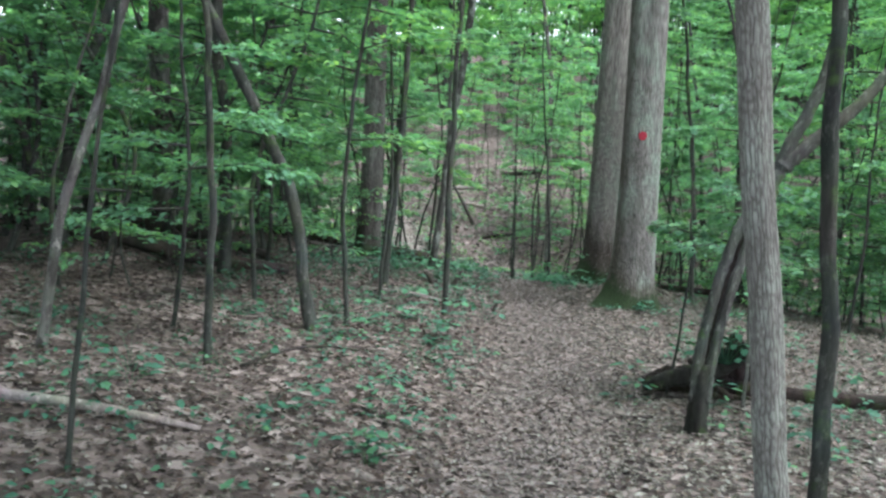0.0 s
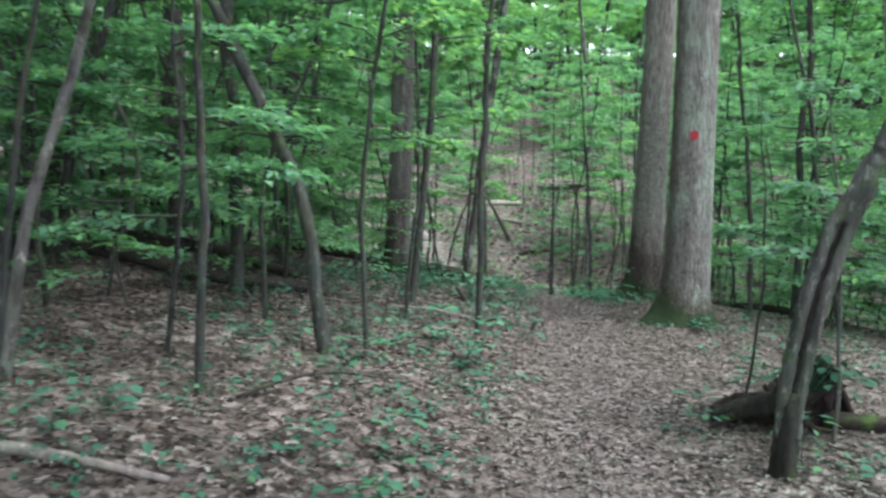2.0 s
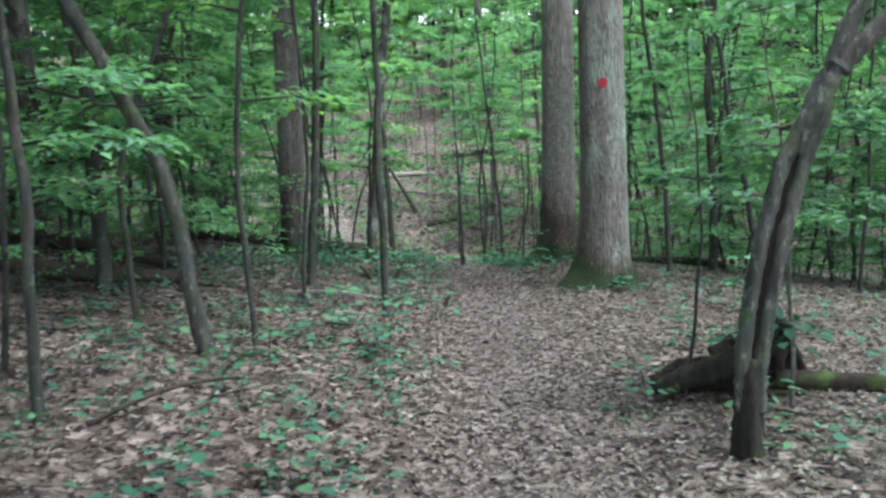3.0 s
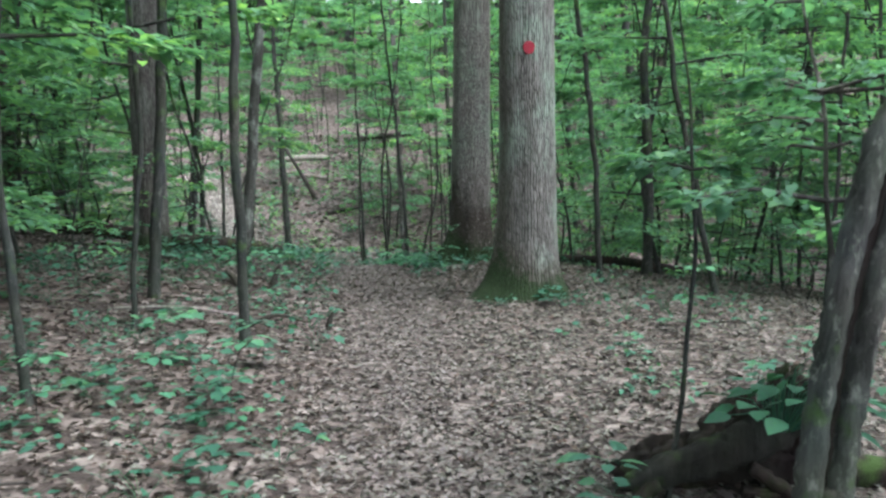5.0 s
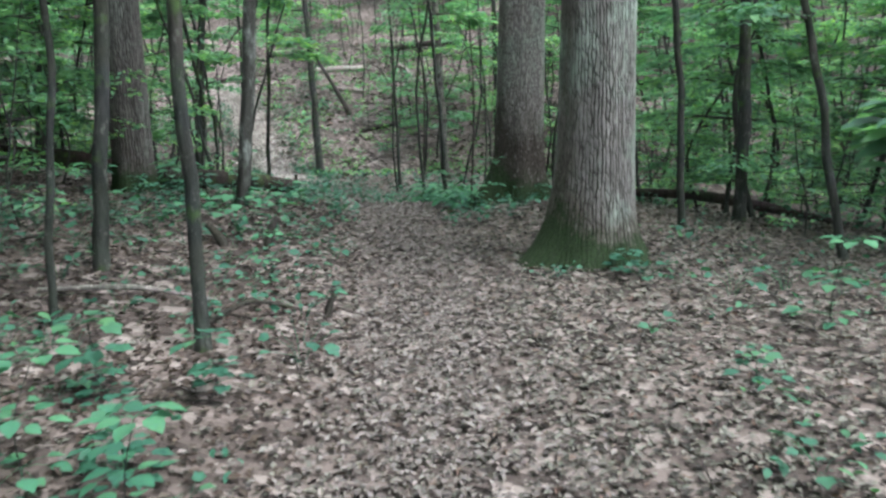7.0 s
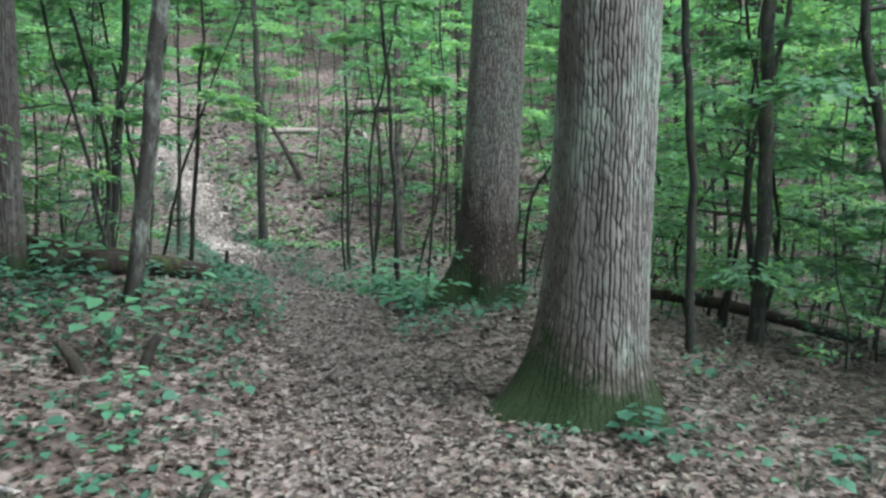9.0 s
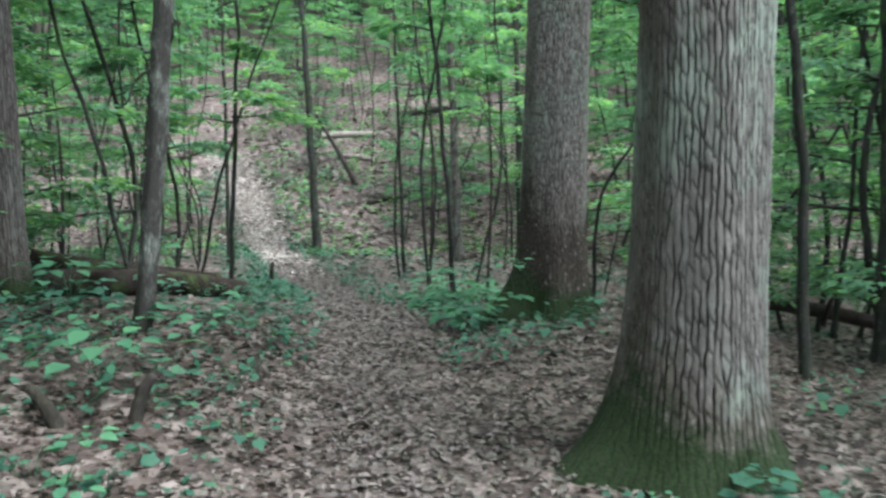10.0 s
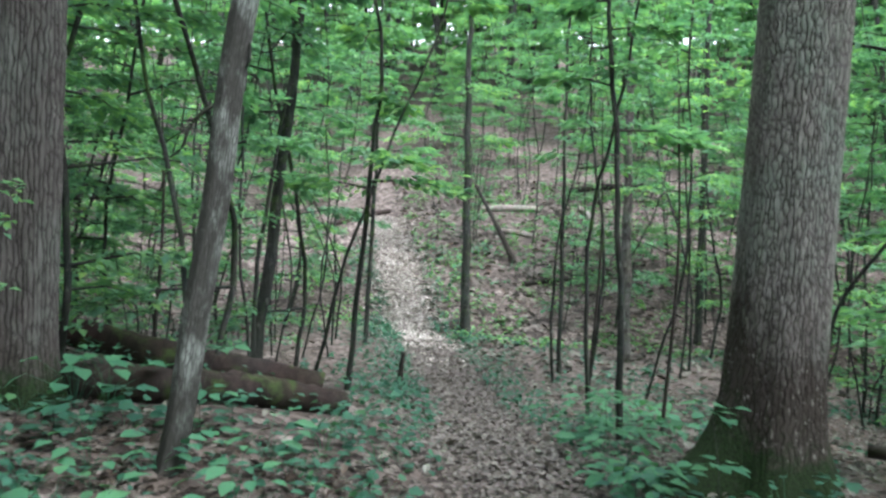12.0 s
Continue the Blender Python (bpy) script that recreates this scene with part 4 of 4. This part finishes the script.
for i in range(3):
    r = np.random.default_rng(230 + i)
    FARS.append(tree("forest_tree", "tall distant tree with a full leafy crown", "distant trees", 0, 0, r.uniform(0.12, 0.17), (r.normal(0, 0.1), r.normal(0, 0.1), 2.5),
                     (r.normal(0, 0.3), r.normal(0, 0.3), 5.0), r.uniform(13, 16), BARK, CANOPY, 0.8 + 0.6 * i, 38, 3.4, 48, 0.66, 330 + i, 5))
SHRUBS = []
for i in range(4):
    r = np.random.default_rng(240 + i)
    SHRUBS.append(tree("shrub", "low leafy shrub on the forest floor", "shrubs", 0, 0, 0.010, (r.normal(0, 0.05), r.normal(0, 0.05), 0.4),
                       (r.normal(0, 0.1), r.normal(0, 0.1), 0.8), 1.1 + 0.3 * i, BARK, LEAF, 0.18, 11, 0.55, 36, 0.085, 340 + i, 6, "shrub"))


def plant(protos, first, x, y, turn, scale):
    """Stands the next copy of one of the shapes at (x, y); the shape itself is used first."""
    k = int(rng.integers(len(protos)))
    m = pose(x, y, float(height(x, y)) - 0.03, 0, 0, turn)
    proto = protos[k]
    if k not in first:
        first.add(k)
        proto.matrix_basis = m
        proto.scale = (scale,) * 3
        return proto
    ob = copy_thing(proto, m)
    ob.scale = (scale,) * 3
    return ob


def open_way(x, y):
    """Whether a place lies in the open: on the trail, or in the clear space between the trail and the oaks."""
    off = x - trail(y)
    if 13 < y < 32 and 1.47 - 0.36 * (y - 10.5) < x < trail(y):
        return True
    if y < 1:
        return -2.5 < off < 2.5
    if y < 11.5:
        return -2.9 < off < 9.0
    if y < 13.5:
        return -2.9 < off < 3.4
    if y < 20:
        return -1.9 < off < 3.0
    if y < 30:
        return -1.2 < off < 3.6
    return -7.5 < x < 3.5 and y < 38


def in_gap(x, y):
    """The gap in the canopy over the foot of the hill."""
    return -9 < x < 12 and 20 < y < 42


def scatter(n, x0, x1, y0, y1, gap, taken):
    out, tries = [], 0
    while len(out) < n and tries < n * 60:
        tries += 1
        x, y = rng.uniform(x0, x1), rng.uniform(y0, y1)
        if open_way(x, y) or any((x - a) ** 2 + (y - b) ** 2 < gap * gap for a, b in taken):
            continue
        taken.append((x, y))
        out.append((x, y))
    return out


spots = [(t[1], t[2]) for t in TREES] + [(2.37, 3.6), (-0.52, 13.8), (-1.68, 14.2), (2.56, 12.1), (2.4, 15.5), (2.8, 7.4)]
used = set()
for x, y in scatter(72, -9, 9, 6, 17, 0.7, spots) + scatter(90, -13, 14, 17, 34, 0.8, spots) + scatter(12, -9, 9, -6, -0.5, 1.5, spots) + scatter(34, -18, -9, 8, 26, 1.0, spots) + scatter(64, -12, 9, 33.5, 46, 0.9, spots):
    plant(SAPLINGS, used, x, y, rng.uniform(0, 360), rng.uniform(0.75, 1.2))
used = set()
for x, y in scatter(50, -24, 24, 34, 54, 1.6, spots) + scatter(26, -16, 16, 14, 34, 2.2, spots) + scatter(8, -16, 16, -10, 14, 3.0, spots):
    if not in_gap(x, y) and not (0 < x < 10 and y < 15):
        plant(TALLS, used, x, y, rng.uniform(0, 360), rng.uniform(0.85, 1.25))
used = set()
# added shade trees, mostly unseen: beside the bank and behind the start
for x, y in [(-5.2, 2.4), (-6.6, 10.0), (-4.7, 12.9), (-4.5, 16.8), (-8.2, 14.5), (-3.7, -1.0), (3.9, -1.2), (0.2, -3.4), (-7.5, -1.5), (-9.0, 4.0), (-2.6, 0.6), (7.4, -2.5)]:
    plant(SHADE_TREES, used, x, y, rng.uniform(0, 360), rng.uniform(0.9, 1.15))
used = set()
for x, y in scatter(100, -46, 46, 52, 85, 2.2, spots) + scatter(45, -55, 55, 85, 105, 2.0, spots):
    plant(FARS, used, x, y, rng.uniform(0, 360), rng.uniform(0.85, 1.3))
used = set()
for _ in range(38):
    x, y = rng.uniform(-4.6, 5.0), rng.uniform(18, 37)
    if abs(x - trail(y)) > 1.0 and not 1.47 - 0.36 * (y - 10.5) < x < trail(y):
        plant(POLES, used, x, y, rng.uniform(0, 360), rng.uniform(0.8, 1.2))
for x, y in scatter(15, -5.5, -1.9, 15.5, 24, 0.5, spots):
    plant(POLES, used, x, y, rng.uniform(0, 360), rng.uniform(0.7, 1.0))
used = set()
hill = [(rng.uniform(-5.5, 4.5), rng.uniform(26.5, 40)) for _ in range(50)]
for x, y in scatter(85, -9, -1.5, 8.0, 22, 0.45, spots) + scatter(50, 4.2, 9.5, 8.5, 22, 0.5, spots) + [p for p in hill if abs(p[0] - trail(p[1])) > 1.2 and not 1.47 - 0.36 * (p[1] - 10.5) < p[0] < trail(p[1])]:
    plant(SHRUBS, used, x, y, rng.uniform(0, 360), rng.uniform(0.7, 1.2) * (1.0 if y < 26 else 1.25))

# ---------------------------------------------------------------- herbs on the floor
BROAD_SPOTS = [(0.45, 8.4), (-0.2, 9.15), (-0.15, 8.5), (0.42, 9.4), (0.1, 8.2), (0.55, 7.55), (-0.35, 7.9), (0.35, 9.0), (-0.55, 8.9), (-0.9, 9.4), (0.35, 11.2), (-0.1, 12.9), (-0.75, 14.3), (-1.35, 13.4), (1.75, 16.9), (0.2, 4.9), (0.35, 5.9), (-0.7, 7.6), (-0.1, 5.3)]

SIDE_SPOTS = [(2.15, 7.15), (2.66, 6.5), (3.3, 8.6), (2.9, 9.6), (3.6, 10.5), (1.55, 14.85), (1.70, 15.0), (1.92, 14.78), (2.5, 14.85), (2.66, 11.62), (-1.28, 13.5), (-1.1, 13.72), (-1.45, 13.65), (-0.95, 14.2), (-0.6, 14.6), (3.9, 9.2), (3.15, 5.9), (3.5, 6.8), (-0.9, 11.9), (-1.2, 12.4), (1.3, 16.3), (1.2, 16.8)]


def herb(label, n, tall, size, outline, mat, seed, name="seedling", category="plant"):
    """A low plant: thin stalks and a loose flat rosette of leaves."""
    r = np.random.default_rng(seed)
    base = new(name)
    tagged(base, label, category, label)
    stalks, p, yw = [], [], []
    for i in range(n):
        az = i * 2.4 + r.normal(0, 0.3)
        d = r.uniform(0.2, 0.9) * tall * 1.1
        tip = np.array([np.cos(az) * d, np.sin(az) * d, tall * r.uniform(0.5, 1.0)])
        stalks.append(tube(np.array([(0, 0, -0.02), tip * [0.3, 0.3, 0.6], tip]), [0.0016, 0.0014, 0.0009], 3))
        p.append(tip)
        yw.append(az)
    soft_part("stalk", mesh_of("stalks", *join(stalks), HERB), base)
    v, f = leaves(np.array(p), np.array(yw), r.normal(-0.1, 0.2, n), r.normal(0, 0.25, n), size * r.uniform(0.6, 1.2, n), outline, 0.15)
    soft_part("foliage", mesh_of("leaves", v, f, mat), base)
    return base


HERBS = [herb("low seedling with broad lobed green leaves", 5 + i, 0.07 + 0.03 * i, 0.052 + 0.007 * (i % 3), (MAPLE, OVAL)[i % 2], HERB, 400 + i) for i in range(5)]
FERNS = [herb("pale green broad-leaved herb in a patch", 9 + 2 * i, 0.20 + 0.05 * i, 0.13, OVAL, FERN, 420 + i, "herb") for i in range(3)]
used = set()
for n, x0, x1, y0, y1 in ((165, -2.6, 0.8, 3.6, 12.5), (52, -1.6, 0.5, 12.3, 15.6), (24, 2.6, 5.0, 4.5, 11.5), (18, 3.2, 6.0, 11, 16), (26, -1.5, 1.6, 15.0, 22), (4, 1.5, 2.9, 14.2, 14.9), (8, 2.0, 3.2, 11.3, 11.8)):
    for _ in range(n):
        x, y = rng.uniform(x0, x1), rng.uniform(y0, y1)
        if abs(x - trail(y)) > (0.62 if y < 14 else 0.45) and (x - 2.56) ** 2 + (y - 12.12) ** 2 > 0.2:
            plant(HERBS, used, x, y, rng.uniform(0, 360), rng.uniform(0.75, 1.5))
used = set()
for n, x0, x1, y0, y1 in ((24, 0.95, 1.9, 16.0, 19.5), (10, -0.6, 0.4, 17.5, 20), (10, -1.5, 0.0, 12.6, 15.4), (7, 1.4, 1.75, 14.9, 15.6), (30, -3.2, 0.5, 27.5, 33)):
    for _ in range(n):
        x, y = rng.uniform(x0, x1), rng.uniform(y0, y1)
        if abs(x - trail(y)) > 0.5:
            plant(FERNS, used, x, y, rng.uniform(0, 360), rng.uniform(0.8, 1.3))


def tiered(label, tall, tiers, size, outline, mat, seed):
    """An upright seedling: a thin stem with flat tiers of broad leaves on short stalks."""
    r = np.random.default_rng(seed)
    base = new("seedling")
    tagged(base, label, "plant", "tiered seedlings")
    stem = smooth_path([(0, 0, -0.03), (r.normal(0, 0.02), r.normal(0, 0.02), tall * 0.5), (r.normal(0, 0.04), r.normal(0, 0.04), tall)], 12)
    part("stem", mesh_of("stem", *tube(stem, np.linspace(0.0035, 0.0018, 12), 5), BARK), base)
    p, yw, stalks = [], [], []
    for k in range(tiers):
        c = stem[int(11 * (1 - 0.38 * k))]
        m = int(r.integers(6, 10))
        for i in range(m):
            az = i * 6.28 / m + r.normal(0, 0.25) + k
            d = r.uniform(0.35, 1.25) * size * (1 + 0.3 * k)
            tip = c + np.array([np.cos(az) * d, np.sin(az) * d, r.normal(0.01, 0.012)])
            stalks.append(tube(np.array([c, (c + tip) / 2 + [0, 0, 0.006], tip]), [0.0014, 0.0012, 0.001], 3))
            p.append(tip)
            yw.append(az + r.normal(0, 0.3))
    n = len(p)
    soft_part("stalk", mesh_of("stalks", *join(stalks), mat), base)
    soft_part("foliage", mesh_of("leaves", *leaves(np.array(p), np.array(yw), r.normal(-0.12, 0.12, n), r.normal(0, 0.16, n), size * r.uniform(0.7, 1.25, n), outline, 0.1), mat), base)
    return base


TIERED = [tiered("upright seedling with flat tiers of broad green leaves", 0.22 + 0.09 * i, 2 + i % 2, 0.085 + 0.006 * (i % 3), (MAPLE, BROADOVAL)[i % 2], (HERB, FERN)[i == 3], 425 + i) for i in range(4)]
used = set()
for i, (x, y) in enumerate(BROAD_SPOTS):
    for _ in range(2 if i < 4 else 1):
        plant(TIERED, used, x + rng.normal(0, 0.14), y + rng.normal(0, 0.14), rng.uniform(0, 360), rng.uniform(0.6, 0.95))
for x, y in SIDE_SPOTS:
    plant(TIERED, used, x, y, rng.uniform(0, 360), rng.uniform(0.75, 1.15))


def mound_plant():
    """The broad-leaved plant that grows out of the root mound."""
    r = np.random.default_rng(430)
    base = new("broadleaf_plant")
    base.location = at_ground(2.86, 7.28, 0.36)
    tagged(base, "dark green broad-leaved plant growing on the root mound", "plant")
    n = 44
    az = np.arange(n) * 2.4
    out = 0.30 * np.sqrt((np.arange(n) + 0.5) / n)
    p = np.stack([0.05 + out * np.cos(az), -0.05 + 0.75 * out * np.sin(az), 0.17 - 0.9 * out**2 / 0.6 + r.normal(0, 0.025, n)], -1)
    soft_part("stalk", mesh_of("stalks", *join([tube(np.array([q * [0.15, 0.15, 0] - [0, 0, 0.06], q * [0.5, 0.5, 0.8], q]), [0.003, 0.0025, 0.0015], 5) for q in p]), HERB), base)
    soft_part("foliage", mesh_of("leaves", *leaves(p, az + r.normal(0, 0.4, n), r.normal(-0.35, 0.2, n), r.normal(0, 0.25, n), r.uniform(0.075, 0.125, n), BROADOVAL, 0.12), BROADLEAF), base)


mound_plant()

# ---------------------------------------------------------------- small groundcover past counting


def groundcover(n, x0, x1, y0, y1, size, seed, mat=HERB):
    r = np.random.default_rng(seed)
    cx, cy = r.uniform(x0, x1, n), r.uniform(y0, y1, n)
    patch = np.sin(1.9 * cx + 1.1 * cy) + np.sin(1.3 * cy - 2.3 * cx + 1) + r.normal(0, 0.6, n)
    keep = (np.abs(cx - trail(cy)) > 0.65) & (patch > -0.2)
    cx, cy = np.repeat(cx[keep], 6), np.repeat(cy[keep], 6)
    m = len(cx)
    x, y = cx + r.normal(0, 0.05, m), cy + r.normal(0, 0.05, m)
    z = height(x, y) + r.uniform(0.03, 0.13, m)
    v, f = leaves(np.stack([x, y, z], -1), r.uniform(0, 6.28, m), r.normal(-0.1, 0.3, m), r.normal(0, 0.3, m), size * r.uniform(0.6, 1.3, m), OVAL, 0.15)
    tagged(new("groundcover", mesh_of("groundcover", v, f, mat)), "small green seedlings growing through the fallen leaves", "groundcover", kind="stuff")


def fringe(n, y0, y1, size, seed):
    """The green edge along both sides of the trail."""
    r = np.random.default_rng(seed)
    cy = r.uniform(y0, y1, n)
    cx = trail(cy) + np.where(r.random(n) < 0.6, -1, 1) * (0.45 + np.abs(r.normal(0, 0.45, n)))
    keep = (cx - 2.2) ** 2 + (cy - 15.3) ** 2 > 1.1
    cx, cy = np.repeat(cx[keep], 7), np.repeat(cy[keep], 7)
    m = len(cx)
    x, y = cx + r.normal(0, 0.06, m), cy + r.normal(0, 0.06, m)
    v, f = leaves(np.stack([x, y, height(x, y) + r.uniform(0.04, 0.2, m)], -1), r.uniform(0, 6.28, m), r.normal(-0.1, 0.3, m), r.normal(0, 0.3, m), size * r.uniform(0.6, 1.3, m), OVAL, 0.15)
    tagged(new("groundcover", mesh_of("groundcover", v, f, HERB)), "green herbs fringing the edges of the trail", "groundcover", kind="stuff")


fringe(330, 13.6, 24.0, 0.062, 445)
fringe(220, 24.0, 31.0, 0.09, 446)
groundcover(850, -5.0, 0.8, 2.6, 13.0, 0.055, 440)
groundcover(330, -2.5, 0.6, 12.5, 19.0, 0.06, 441)
groundcover(300, 2.6, 7.0, 5.0, 19.0, 0.055, 442)
groundcover(900, -7.0, 6.0, 18.0, 26.0, 0.09, 443)
groundcover(2400, -7.0, 6.0, 25.0, 37.0, 0.10, 444, HILL_HERB)

# ---------------------------------------------------------------- leaf litter and twigs


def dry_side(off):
    """Share of dry pale leaves: the bank before the trail holds mostly rotting ones, darkened for shade."""
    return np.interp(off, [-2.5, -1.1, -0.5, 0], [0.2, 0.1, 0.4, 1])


def shaded_side(off):
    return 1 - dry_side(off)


def litter(name, n, x0, x1, y0, y1, size, seed, dense, mat=LITTER, wide=None, label="dry brown and grey fallen oak leaves", share=dry_side):
    r = np.random.default_rng(seed)
    x, y = r.uniform(x0, x1, n), r.uniform(y0, y1, n)
    if wide:
        x = trail(y) + r.normal(0, wide, n)
    else:
        off = x - trail(y)
        keep = ((np.abs(off) > 0.42) | (r.random(n) < np.where(y > 21, 0.06, 0.4))) & (r.random(n) < share(off))
        x, y = x[keep], y[keep]
        n = len(x)
    z = height(x, y) + (0.016 if wide else 0.004) + np.abs(r.normal(0, 0.010, n))
    s = size * r.uniform(0.5, 1.3, n)
    turn, pit, rol, cur = r.uniform(0, 6.28, n), r.normal(0.05, 0.24, n), r.normal(0, 0.28, n), r.uniform(-0.2, 0.7, n)
    place = np.stack([x, y, z], -1)
    kinds = ((0, 0.25, OAKLEAF), (0.25, 0.55, OVAL), (0.55, 1, QUAD)) if dense else ((0, 1, OVAL),)
    pieces = []
    for lo, hi, outline in kinds:
        q = slice(int(lo * n), int(hi * n))
        pieces.append(small_leaves(place[q], turn[q], pit[q], rol[q], s[q]) if outline is QUAD else leaves(place[q], turn[q], pit[q], rol[q], s[q], outline, 0.2, cur[q]))
    v, f = join(pieces)
    v[:, 2] = np.maximum(v[:, 2], height(v[:, 0], v[:, 1]) + 0.003)
    ob = new(name, mesh_of(name, v, f, mat, False))
    tagged(ob, label, "leaf litter", kind="stuff")


litter("leaf_litter", 56000, -4.0, 6.0, 2.0, 8.0, 0.048, 501, True)
litter("leaf_litter", 60000, -4.0, 6.0, 8.0, 14.5, 0.047, 502, True)
litter("damp_litter", 42000, -4.5, 1.5, 2.0, 14.5, 0.050, 508, True, ROTTING_SHADED, None, "red-brown rotting leaves on the bank, darkened for its shade", shaded_side)
litter("leaf_litter", 24000, -6.0, 7.0, 14.0, 22.0, 0.066, 503, False)
litter("leaf_litter", 9000, -9.0, 7.0, 22.0, 37.0, 0.16, 504, False)
litter("leaf_litter", 4000, -9.0, -4.0, 2.0, 14.0, 0.13, 505, False)

litter("trail_litter", 16000, 0, 1, 2.0, 15.0, 0.040, 506, False, TRODDEN, 0.33, "trodden pale leaf fragments along the trail")
litter("trail_litter", 15000, 0, 1, 15.0, 25.0, 0.055, 507, False, TRODDEN, 0.36, "trodden pale leaf fragments along the trail")
# pool of light on the hill trail, painted with paler fragments
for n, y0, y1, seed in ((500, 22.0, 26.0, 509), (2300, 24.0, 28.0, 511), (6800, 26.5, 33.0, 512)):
    litter("trail_litter", n, 0, 1, y0, y1, 0.07, seed, False, LIT_TRAIL, 0.34, "dry leaf fragments on the hill trail, paled for the canopy gap's light")

tw = np.random.default_rng(510)
pieces = []
for _ in range(240):
    x, y = tw.uniform(-3.5, 5), tw.uniform(2.5, 18)
    a, ln = tw.uniform(0, 3.14), tw.uniform(0.08, 0.4)
    p = [np.array([x + math.cos(a) * ln * t, y + math.sin(a) * ln * t + 0.1 * ln * math.sin(3 * t), 0]) for t in (0, 0.5, 1)]
    for q in p:
        q[2] = float(height(q[0], q[1])) + 0.018
    pieces.append(tube(p, [0.004 + 0.004 * tw.random(), 0.004, 0.002], 4))
tagged(new("twigs", mesh_of("twigs", *join(pieces), DEAD)), "thin dark twigs scattered on the fallen leaves", "twigs", kind="stuff")
